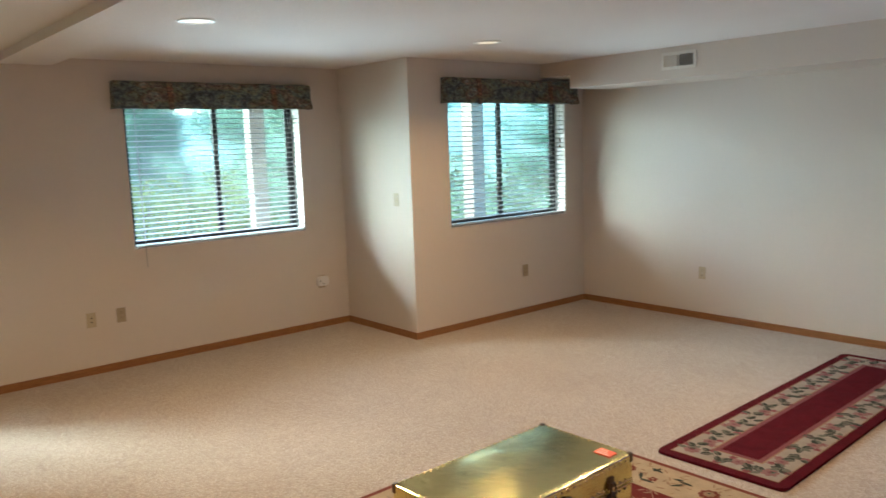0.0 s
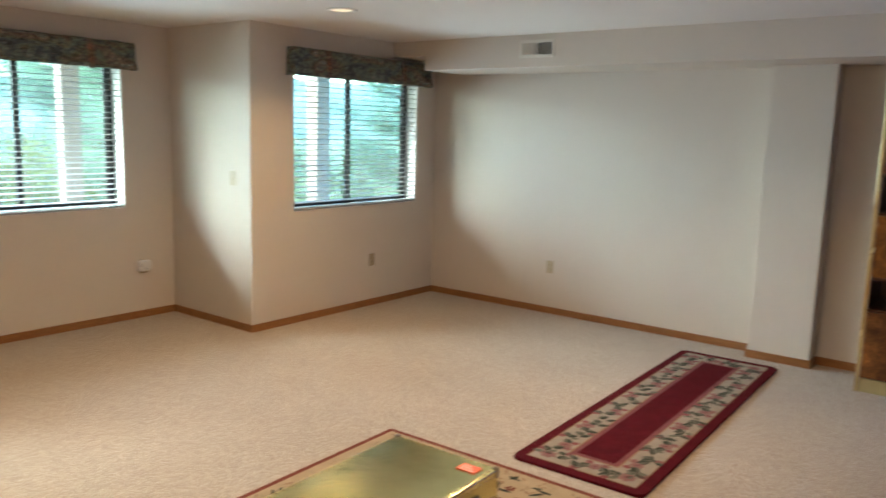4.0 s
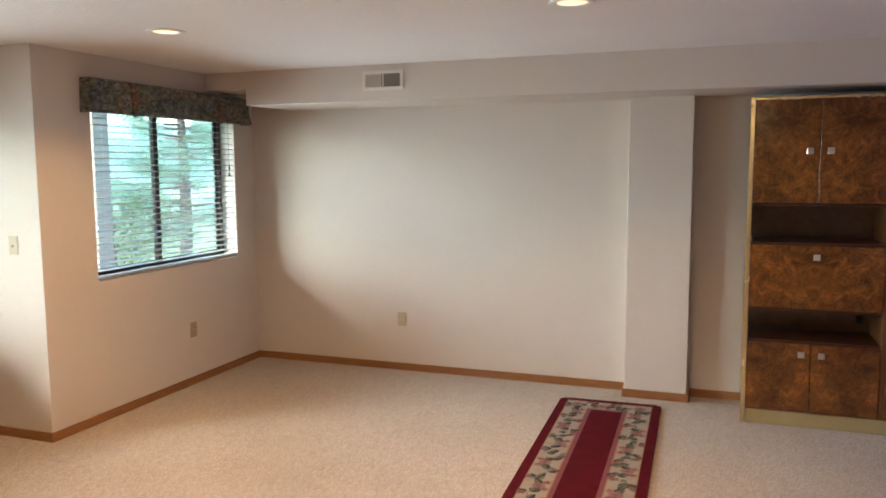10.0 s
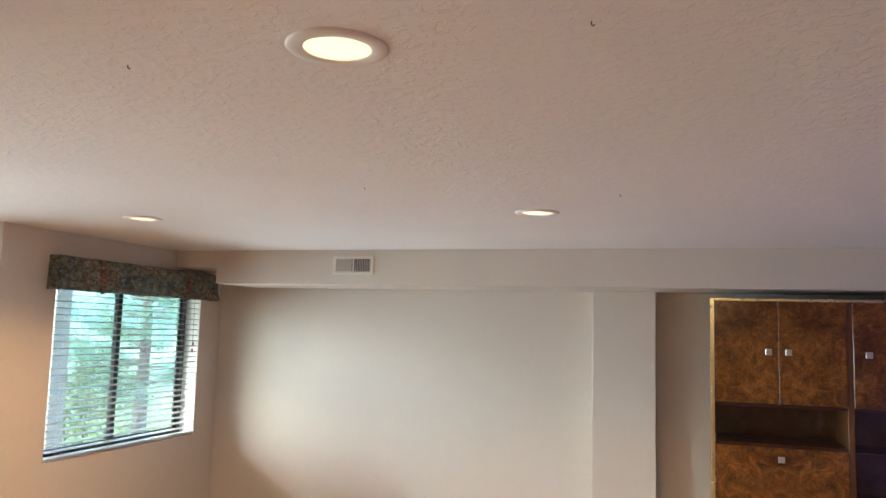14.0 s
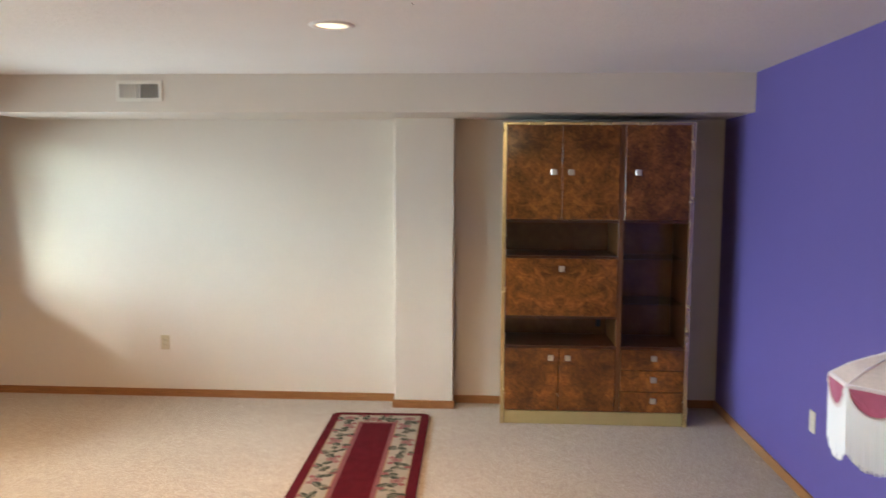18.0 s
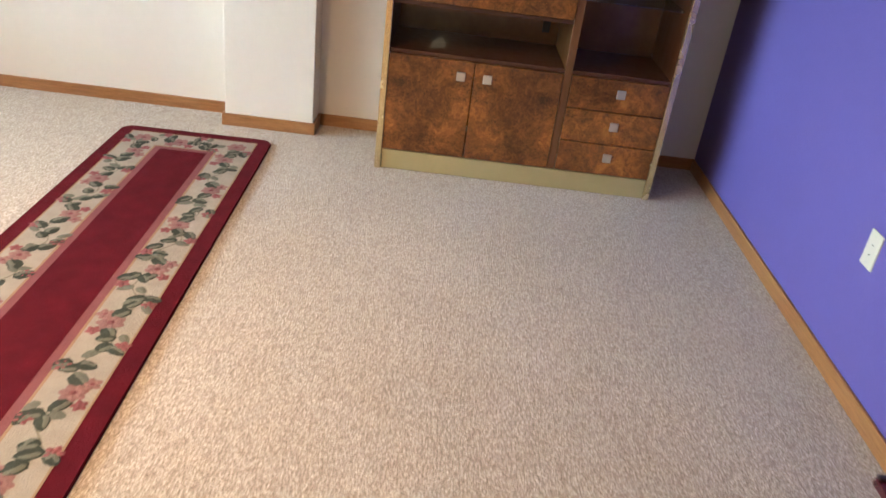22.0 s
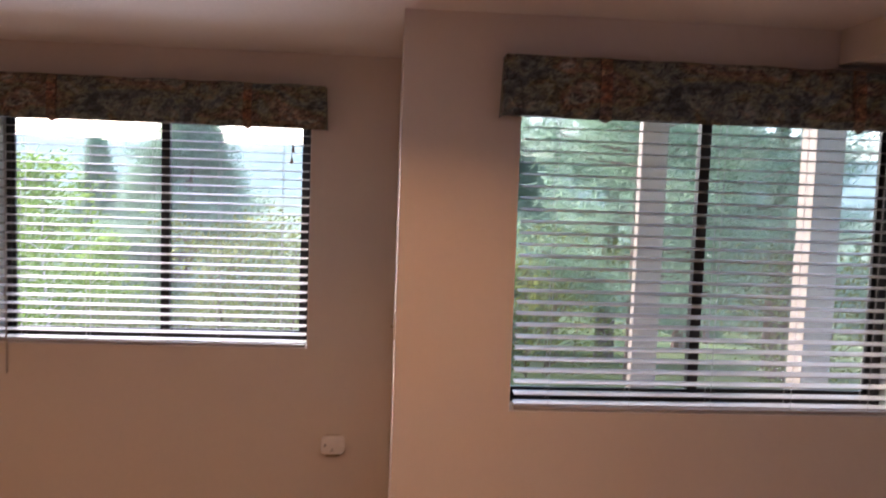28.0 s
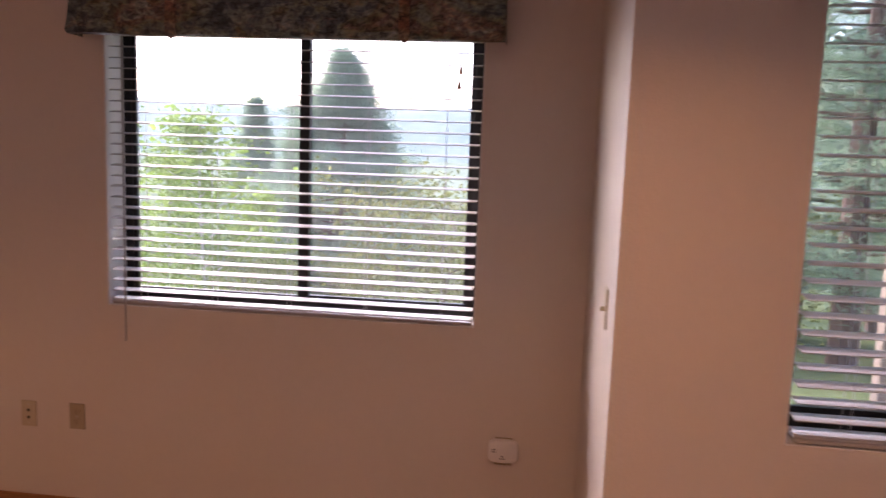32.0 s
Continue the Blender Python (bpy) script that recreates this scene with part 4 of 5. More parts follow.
# ---- rugs ----
def leaf(bm, x, y, ang, L, W, z, lift=0.003):
    c, s = math.cos(ang), math.sin(ang)
    out = []
    for k in range(8):
        a = 2 * math.pi * k / 8
        u, v = L / 2 * math.cos(a), W / 2 * math.sin(a) * (1 - 0.25 * math.cos(a))
        out.append(bm.verts.new((x + u * c - v * s, y + u * s + v * c, z)))
    top = bm.verts.new((x, y, z + lift))
    for k in range(8):
        bm.faces.new((out[k], out[(k + 1) % 8], top))


def flower(bm, centres, x, y, r, z, rnd, petals=6):
    a0 = rnd.uniform(0, 6)
    for k in range(petals):
        a = a0 + 2 * math.pi * k / petals
        leaf(bm, x + 0.58 * r * math.cos(a), y + 0.58 * r * math.sin(a), a + rnd.uniform(-0.3, 0.3), r * 0.95, r * 0.75, z)
    leaf(centres, x, y, 0, r * 0.55, r * 0.5, z + 0.001, 0.004)


def ribbon(bm, pts, w, z):
    prev = None
    for i, (x, y) in enumerate(pts):
        x1, y1 = pts[min(i + 1, len(pts) - 1)]
        x0, y0 = pts[max(i - 1, 0)]
        d = math.hypot(x1 - x0, y1 - y0) or 1
        nx, ny = -(y1 - y0) / d * w / 2, (x1 - x0) / d * w / 2
        cur = (bm.verts.new((x + nx, y + ny, z)), bm.verts.new((x - nx, y - ny, z)))
        if prev:
            bm.faces.new((prev[0], cur[0], cur[1], prev[1]))
        prev = cur


def ring_boxes(w0, l0, w1, l1, z0, z1, bev=0.0):
    """A rectangular frame between two half sizes, four boards butted end to end."""
    return boxes(((-w0, -l0, z0), (w0, -l1, z1)), ((-w0, l1, z0), (w0, l0, z1)), ((-w0, -l1, z0), (-w1, l1, z1)), ((w1, -l1, z0), (w0, l1, z1)), bev=bev)


def rounded(w, l, r, n=6):
    pts = []
    for cx, cy, a0 in ((w - r, l - r, 0), (-w + r, l - r, 90), (-w + r, -l + r, 180), (w - r, -l + r, 270)):
        for k in range(n + 1):
            a = radians(a0 + 90 * k / n)
            pts.append((cx + r * math.cos(a), cy + r * math.sin(a)))
    return pts


def runner():
    r = thing("runner_rug", pose(-1.495, 4.931, 0, 0, 0, 1.5), "burgundy runner rug with a cream floral border on the carpet", "rug")
    w, l = 0.346, 1.252
    b = bmesh.new()
    prism(b, rounded(w, l, 0.035), 0.0, 0.0150)
    bmesh.ops.bevel(b, geom=[e for e in b.edges if all(v.co.z > 0.01 for v in e.verts)], offset=0.007, segments=3, affect="EDGES")
    part("outer_border", b, BURGUNDY, r, smooth=True)
    e1, e2, e3 = 0.064, 0.208, 0.243
    z = 0.0156
    part("cream_band", ring_boxes(w - e1, l - e1, w - e2, l - e2, 0.006, z), CREAM_PILE, r, "cream pile band")
    part("tan_line", ring_boxes(w - e1 + 0.006, l - e1 + 0.006, w - e1, l - e1, 0.006, z + 0.0004), TAN_PILE, r, "thin tan pile line")
    part("tan_line", ring_boxes(w - e2, l - e2, w - e2 - 0.008, l - e2 - 0.008, 0.006, z + 0.0004), TAN_PILE, r, "thin tan pile line")
    part("rose_line", ring_boxes(w - e2 - 0.008, l - e2 - 0.008, w - e3, l - e3, 0.006, z + 0.0006), MAUVE, r, "dusty rose pile line")
    part("field", boxes(((-w + e3, -l + e3, 0.006), (w - e3, l - e3, z + 0.0012))), BURGUNDY, r, "plain burgundy pile field")
    rnd = random.Random(11)
    leaves, stems, roses, cores, pale, buds = (bmesh.new() for _ in range(6))
    cx, cy = w - (e1 + e2) / 2, l - (e1 + e2) / 2
    zz = z + 0.0006

    def two_tone(x, y, a, L, W):
        leaf(leaves, x, y, a, L, W, zz)
        leaf(pale, x - math.sin(a) * W * 0.17, y + math.cos(a) * W * 0.17, a, L * 0.74, W * 0.44, zz + 0.0014, 0.0022)

    def vine(ax, ay, bx, by, count):
        L = math.hypot(bx - ax, by - ay)
        ux, uy = (bx - ax) / L, (by - ay) / L
        pts = []
        for k in range(count * 6 + 1):
            s = L * k / (count * 6)
            o = 0.026 * math.sin(k / 6 * math.pi)
            pts.append((ax + ux * s - uy * o, ay + uy * s + ux * o))
        ribbon(stems, pts, 0.0045, zz)
        for k in range(count):
            x, y = pts[k * 6 + 3]
            side = 1 if k % 2 == 0 else -1
            ang = math.atan2(uy, ux)
            px, py = -uy * side, ux * side
            if k % 3 == 1:
                flower(roses, cores, x - px * 0.012, y - py * 0.012, rnd.uniform(0.036, 0.042), zz, rnd, 7)
                flower(roses, cores, x - ux * 0.040 + px * 0.020, y - uy * 0.040 + py * 0.020, 0.027, zz, rnd, 5)
                flower(buds, cores, x + ux * 0.045 + px * 0.022, y + uy * 0.045 + py * 0.022, 0.022, zz, rnd, 5)
                two_tone(x - ux * 0.05 - px * 0.02, y - uy * 0.05 - py * 0.02, ang + side * 0.8, 0.072, 0.050)
                two_tone(x + ux * 0.05 - px * 0.025, y + uy * 0.05 - py * 0.025, ang - side * 0.6, 0.068, 0.046)
            else:
                for q in range(5):
                    t = rnd.uniform(-0.05, 0.05)
                    o = rnd.uniform(0.012, 0.040) * (1 if q % 2 else -1)
                    a = ang + (0.9 if o > 0 else -0.9) + rnd.uniform(-0.6, 0.6)
                    lx, ly = x + ux * t - uy * o, y + uy * t + ux * o
                    if q % 3:
                        two_tone(lx, ly, a, rnd.uniform(0.052, 0.072), rnd.uniform(0.036, 0.048))
                    else:
                        leaf(pale, lx, ly, a, rnd.uniform(0.044, 0.060), rnd.uniform(0.026, 0.036), zz)
                if rnd.random() < 0.7:
                    flower(buds, cores, x + px * 0.034, y + py * 0.034, 0.025, zz, rnd, 5)

    vine(-cx, -cy, -cx, cy, 21)
    vine(cx, cy, cx, -cy, 21)
    vine(-cx + 0.05, cy, cx - 0.05, cy, 4)
    vine(cx - 0.05, -cy, -cx + 0.05, -cy, 4)
    for sx in (-1, 1):
        for sy in (-1, 1):
            flower(roses, cores, sx * cx, sy * cy, 0.045, zz, rnd, 7)
    part("stem_motif", stems, STEM, r, "olive stem pattern", kind="stuff")
    part("leaf_motif", leaves, SAGE, r, "dark green leaf pattern", kind="stuff")
    part("pale_leaf_motif", pale, PALE_SAGE, r, "pale sage leaf pattern", kind="stuff")
    part("flower_motif", roses, ROSE, r, "dusty rose flower pattern", kind="stuff")
    part("bud_motif", buds, BUD, r, "deeper pink bud pattern", kind="stuff")
    part("flower_centre_motif", cores, MAUVE, r, kind="stuff")


runner()


def area_rug():
    r = thing("area_rug", pose(-1.555, 2.352, 0, 0, 0, 1.3), "garnet area rug with a golden cream floral border under the trunk", "rug")
    w, l = 0.922, 1.215
    b = bmesh.new()
    prism(b, rounded(w, l, 0.012), 0.0, 0.0085)
    bmesh.ops.bevel(b, geom=[e for e in b.edges if all(v.co.z > 0.008 for v in e.verts)], offset=0.003, segments=2, affect="EDGES")
    part("bound_edge", b, RUST_PILE, r, "rust coloured bound edge", True)
    z = 0.0095
    part("golden_border", ring_boxes(w - 0.030, l - 0.030, w - 0.325, l - 0.300, 0.004, z), GOLD_PILE, r, "golden cream pile border")
    part("field", boxes(((-w + 0.325, -l + 0.300, 0.004), (w - 0.325, l - 0.300, z + 0.0008))), GARNET, r, "garnet pile field")
    rnd = random.Random(23)
    leaves, roses, cores, scroll, pale = (bmesh.new() for _ in range(5))
    zz = z + 0.0006

    def spray(x, y, ang):
        rr = rnd.uniform(0.044, 0.052)
        flower(roses, cores, x, y, rr, zz, rnd, 9)
        flower(scroll, cores, x, y, rr * 0.58, zz + 0.0022, rnd, 7)
        leaf(leaves, x, y, 0, rr * 0.3, rr * 0.28, zz + 0.0052, 0.003)
        for q in range(7):
            a = ang + rnd.uniform(-0.5, 0.5) + (math.pi if q % 2 else 0)
            d = rnd.uniform(0.085, 0.19)
            leaf(leaves, x + d * math.cos(a), y + d * math.sin(a), a + rnd.uniform(-0.9, 0.9), rnd.uniform(0.05, 0.08), 0.020, zz)
        flower(roses, cores, x + 0.17 * math.cos(ang), y + 0.17 * math.sin(ang) + rnd.uniform(-0.05, 0.05), 0.026, zz, rnd, 5)

    for sy in (-1, 1):
        for k in range(4):
            spray(-0.66 + 0.44 * k + rnd.uniform(-0.03, 0.03), sy * (l - 0.165) + rnd.uniform(-0.02, 0.02), rnd.uniform(-0.3, 0.3))
    for sx in (-1, 1):
        for k in range(4):
            spray(sx * (w - 0.175) + rnd.uniform(-0.02, 0.02), -0.72 + 0.47 * k + rnd.uniform(-0.03, 0.03), math.pi / 2 + rnd.uniform(-0.3, 0.3))
    for k in range(460):
        sx = rnd.choice((-1, 1))
        if rnd.random() < 0.5:
            x, y = rnd.uniform(-w + 0.05, w - 0.05), sx * rnd.uniform(l - 0.28, l - 0.05)
        else:
            x, y = sx * rnd.uniform(w - 0.30, w - 0.05), rnd.uniform(-l + 0.05, l - 0.05)
        leaf(scroll, x, y, rnd.uniform(0, 3), rnd.uniform(0.022, 0.050), rnd.uniform(0.007, 0.014), z + 0.0002, 0.001)
    for k in range(78):
        x, y = rnd.uniform(-w + 0.40, w - 0.40), rnd.uniform(-l + 0.37, l - 0.37)
        a = rnd.uniform(0, 6.28)
        pts = [(x + 0.03 * q * math.cos(a + 0.16 * q), y + 0.03 * q * math.sin(a + 0.16 * q)) for q in range(8)]
        pts = [(max(-w + 0.34, min(w - 0.34, u)), max(-l + 0.32, min(l - 0.32, v))) for u, v in pts]
        ribbon(pale, pts, 0.005, zz + 0.0012)
        for q in (2, 4, 6, 7):
            for o in (-1, 1):
                leaf(pale, pts[q][0] + o * 0.015, pts[q][1] + 0.012 * o, a + o * 0.9 + 0.16 * q, 0.040, 0.012, zz + 0.0010, 0.002)
        if k % 6 == 0:
            flower(roses, cores, x, y, 0.036, zz + 0.001, rnd, 6)
    part("scroll_ground", scroll, TAN_PILE, r, "tan scroll pattern", kind="stuff")
    part("leaf_motif", leaves, SAGE, r, "dark green leaf pattern", kind="stuff")
    part("flower_motif", roses, RUST_PILE, r, "rust flower pattern", kind="stuff")
    part("flower_centre_motif", cores, GOLD_PILE, r, kind="stuff")
    part("vine_motif", pale, TAN_PILE, r, "pale tan vine pattern on the field", kind="stuff")


area_rug()


# ---- brass trunk ----
def trunk():
    t = thing("brass_trunk", pose(-1.488, 2.292, 0.0108, 0, 0, 1.3), "polished brass-clad storage trunk with studded edges on the rug", "trunk")
    w, l, h, seam = 0.231, 0.414, 0.440, 0.325
    b = bmesh.new()
    box(b, (-w, -l, 0.012), (w, l, seam - 0.003), 0.006, 2)
    part("body", b, BRASS_SHEET, t)
    # lid with a slightly crowned, uneven sheet
    b = bmesh.new()
    box(b, (-w - 0.002, -l - 0.002, seam + 0.003), (w + 0.002, l + 0.002, h - 0.004), 0.007, 2)
    lid = part("lid", b, BRASS_SHEET, t)
    b = bmesh.new()
    nx, ny = 12, 20
    g = [[b.verts.new((-w + 0.006 + (2 * w - 0.012) * i / nx, -l + 0.006 + (2 * l - 0.012) * j / ny,
                       h - 0.0042 + 0.0007 * (1 - (2 * i / nx - 1) ** 4) * (1 - (2 * j / ny - 1) ** 4) + (0.00016 * math.sin(i * 1.3 + j * 0.9) if 0 < i < nx and 0 < j < ny else 0))) for j in range(ny + 1)] for i in range(nx + 1)]
    for i in range(nx):
        for j in range(ny):
            b.faces.new((g[i][j], g[i + 1][j], g[i + 1][j + 1], g[i][j + 1]))
    part("top_sheet", b, BRASS_SHEET, lid, smooth=True)
    # studs along the edges of lid and body
    stud = shape(lathe(bmesh.new(), [(0.0068, 0.0), (0.0060, 0.0030), (0.0032, 0.0046), (0.0, 0.0052)], 8), "stud")

    def row(a, c, n, turn):
        for k in range(n):
            f = (k + 0.5) / n
            s = part("stud", stud, IRON if turn else BRASS_TRIM, lid)
            s.matrix_local = Matrix.Translation([a[i] + (c[i] - a[i]) * f for i in range(3)]) @ turn_of[turn]

    turn_of = {0: pose(0, 0, 0), 1: pose(0, 0, 0, 0, 90), 2: pose(0, 0, 0, 0, -90), 3: pose(0, 0, 0, -90), 4: pose(0, 0, 0, 90)}
    zt = h - 0.0045
    row((-w + 0.010, -l + 0.03, zt), (-w + 0.010, l - 0.03, zt), 24, 0)
    row((w - 0.010, -l + 0.03, zt), (w - 0.010, l - 0.03, zt), 24, 0)
    row((-w + 0.03, l - 0.010, zt), (w - 0.03, l - 0.010, zt), 13, 0)
    row((-w + 0.03, -l + 0.010, zt), (w - 0.03, -l + 0.010, zt), 13, 0)
    for z in (h - 0.024, seam + 0.016):
        row((w + 0.002, -l + 0.03, z), (w + 0.002, l - 0.03, z), 22, 1)
        row((-w + 0.03, l + 0.002, z), (w - 0.03, l + 0.002, z), 12, 3)
    me = bpy.data.meshes["stud"].copy()
    me.materials.clear()
    me.materials.append(IRON)
    for z in (seam - 0.018, 0.035):
        for k in range(22):
            part("stud", me, IRON, t).matrix_local = pose(w, -l + 0.03 + (2 * l - 0.06) * (k + 0.5) / 22, z, 0, 90)
        for k in range(12):
            part("stud", me, IRON, t).matrix_local = pose(-w + 0.03 + (2 * w - 0.06) * (k + 0.5) / 12, l, z, -90)
    # corner caps
    for sx in (-1, 1):
        for sy in (-1, 1):
            for z0, z1, par in ((h - 0.040, h + 0.001, lid), (0.002, 0.045, t)):
                x0, x1 = sorted((sx * (w - 0.018), sx * (w + 0.005)))
                y0, y1 = sorted((sy * (l - 0.018), sy * (l + 0.005)))
                part("corner_cap", boxes(((x0, y0, z0), (x1, y1, z1)), bev=0.007, seg=2), IRON, par, "dark metal corner cap", True)
    # latches and lock on the long side, dark edge strips at the seam
    for z0, z1, par in ((seam - 0.012, seam - 0.003, t), (seam + 0.003, seam + 0.012, lid)):
        part("seam_strip", boxes(((w, -l, z0), (w + 0.005, l, z1)), ((-w, l, z0), (w, l + 0.005, z1)), bev=0.0015), BRASS_TRIM, par)
    for y in (-0.27, 0.27):
        la = part("latch", boxes(((w, y - 0.026, seam - 0.055), (w + 0.006, y + 0.026, seam - 0.013)), bev=0.003), IRON, t, "dark metal draw latch")
        part("catch", boxes(((w + 0.002, y - 0.020, seam + 0.013), (w + 0.009, y + 0.020, seam + 0.060)), bev=0.003), IRON, lid, "dark metal latch catch")
        part("latch_boss", lathe(bmesh.new(), [(0.031, 0.0), (0.031, 0.005), (0.025, 0.010), (0.018, 0.011), (0.015, 0.007), (0.0, 0.007)], 20), IRON, la, "round dark brass boss", True).matrix_local = pose(w + 0.006, y, seam - 0.030, 0, 90)
        part("hasp", tube(bmesh.new(), [(w + 0.012, y - 0.014, seam - 0.045), (w + 0.018, y - 0.016, seam), (w + 0.016, y - 0.010, seam + 0.040), (w + 0.016, y + 0.010, seam + 0.040), (w + 0.018, y + 0.016, seam), (w + 0.012, y + 0.014, seam - 0.045)], 0.0045, 6), IRON, la, smooth=True)
    lk = part("lock_plate", boxes(((w, -0.045, seam - 0.070), (w + 0.006, 0.045, seam - 0.013)), bev=0.006, seg=2), IRON, t, "dark metal lock plate")
    part("hasp_plate", boxes(((w + 0.002, -0.036, seam + 0.013), (w + 0.010, 0.036, seam + 0.065)), bev=0.006, seg=2), IRON, lid, "dark metal hasp plate")
    part("lock_boss", lathe(bmesh.new(), [(0.035, 0.0), (0.035, 0.006), (0.028, 0.012), (0.014, 0.013), (0.010, 0.008), (0.0, 0.008)], 22), IRON, lk, smooth=True).matrix_local = pose(w + 0.009, 0, seam + 0.036, 0, 90)
    for sy in (-1, 1):
        part("handle", tube(bmesh.new(), [(-0.06, sy * (l + 0.004), 0.20), (-0.055, sy * (l + 0.022), 0.19), (0.0, sy * (l + 0.028), 0.180), (0.055, sy * (l + 0.022), 0.19), (0.06, sy * (l + 0.004), 0.20)], 0.008, 8), IRON, t, "dark leather end handle", True)
    # paper sticker near one corner
    st = part("sticker", boxes(((0.118, l - 0.098, h - 0.0016), (0.195, l - 0.045, h - 0.0006))), STICKER, lid, "bright orange paper sticker")
    for k in range(3):
        part("print_line", boxes(((0.126, l - 0.092 + 0.015 * k, h - 0.0006), (0.184 - 0.012 * k, l - 0.086 + 0.015 * k, h - 0.0003))), PAPER, st)


trunk()


# ---- low drawer chest ----
def drawer_chest():
    c = thing("drawer_chest", pose(0.506, 2.956, 0), "low dark mahogany chest with small red drawers by the wall", "chest of drawers")
    D, L, h, F = 0.385, 0.907, 0.420, 0.038  # F: the front stands back under the top
    b = bmesh.new()
    box(b, (-0.012, -0.012, h - 0.022), (D, L + 0.012, h - 0.004), 0.004, 2)
    part("top", b, MAHOGANY, c, "glossy dark mahogany top")
    part("back_rim", boxes(((D - 0.014, -0.012, h - 0.004), (D, L + 0.012, h + 0.004)), bev=0.002), EBONY, c)
    part("end_rim", boxes(((-0.010, L - 0.001, h - 0.004), (D - 0.014, L + 0.012, h + 0.004)), bev=0.002), EBONY, c)
    part("end_panel", boxes(((F + 0.012, 0.0, 0.075), (D - 0.01, 0.016, h - 0.022))), MAHOGANY, c)
    part("end_panel", boxes(((F + 0.012, L - 0.016, 0.075), (D - 0.01, L, h - 0.022))), MAHOGANY, c)
    part("back_board", boxes(((D - 0.022, 0.016, 0.075), (D - 0.010, L - 0.016, h - 0.022))), EBONY, c)
    part("bottom_board", boxes(((F + 0.012, 0.016, 0.075), (D - 0.022, L - 0.016, 0.090))), EBONY, c)
    z_low, z_mid, z_top = 0.098, 0.246, h - 0.024
    for z0, z1 in ((0.075, z_low), (z_mid - 0.007, z_mid + 0.007), (z_top - 0.010, z_top + 0.002)):
        part("rail", boxes(((F - 0.004, 0.0, z0), (F + 0.014, L, z1)), bev=0.002), EBONY, c)
    for (z0, z1), n in (((z_low, z_mid - 0.007), 4), ((z_mid + 0.007, z_top - 0.010), 6)):
        wdt = (L - 0.016) / n
        for k in range(n + 1):
            y = 0.008 + wdt * k
            part("stile", boxes(((F - 0.003, y - 0.008, z0), (F + 0.014, y + 0.008, z1)), bev=0.0015), EBONY, c)
        for k in range(n):
            y0, y1 = 0.008 + wdt * k + 0.009, 0.008 + wdt * (k + 1) - 0.009
            d = part("drawer", boxes(((F + 0.002, y0, z0 + 0.001), (F + 0.220, y1, z1 - 0.001)), bev=0.003), RED_DRAWER, c, "small red-stained drawer")
            ym, zm = (y0 + y1) / 2, (z0 + z1) / 2
            part("pull", tube(bmesh.new(), [(F + u, ym, zm + v) for u, v in ((0.002, 0.030), (-0.010, 0.030), (-0.014, 0.022), (-0.015, 0.002), (-0.015, -0.020), (-0.013, -0.032))], [0.005, 0.006, 0.0045, 0.006, 0.0075, 0.003], 8), IRON, d, "dark drop pull", True)
    # scrolled bracket feet
    prof = [(0.0, 0.0), (0.042, 0.0), (0.050, 0.018), (0.040, 0.032), (0.048, 0.048), (0.085, 0.060), (0.120, 0.075), (0.0, 0.078)]
    for y, s in ((0.0, 1), (L, -1)):
        b = bmesh.new()
        prism(b, [(y + s * u - s * 0.012, v) for u, v in prof], F - 0.016, F + 0.010, "x")
        part("foot", b, EBONY, c, "scrolled bracket foot")
        b = bmesh.new()
        prism(b, [(y + s * u - s * 0.006, v) for u, v in prof], D - 0.030, D - 0.010, "x")
        part("foot", b, EBONY, c, "scrolled bracket foot")
        y0, y1 = sorted((y - s * 0.010, y + s * 0.012))
        part("corner_post", boxes(((F - 0.010, y0, 0.078), (F + 0.012, y1, h - 0.022)), bev=0.003), EBONY, c)
    b = bmesh.new()
    apron = [(0.10, 0.0755), (0.81, 0.0755), (0.77, 0.058), (0.62, 0.062), (0.54, 0.048), (0.40, 0.048), (0.32, 0.062), (0.14, 0.058)]
    prism(b, apron, F - 0.002, F + 0.008, "x")
    part("apron", b, EBONY, c)


drawer_chest()


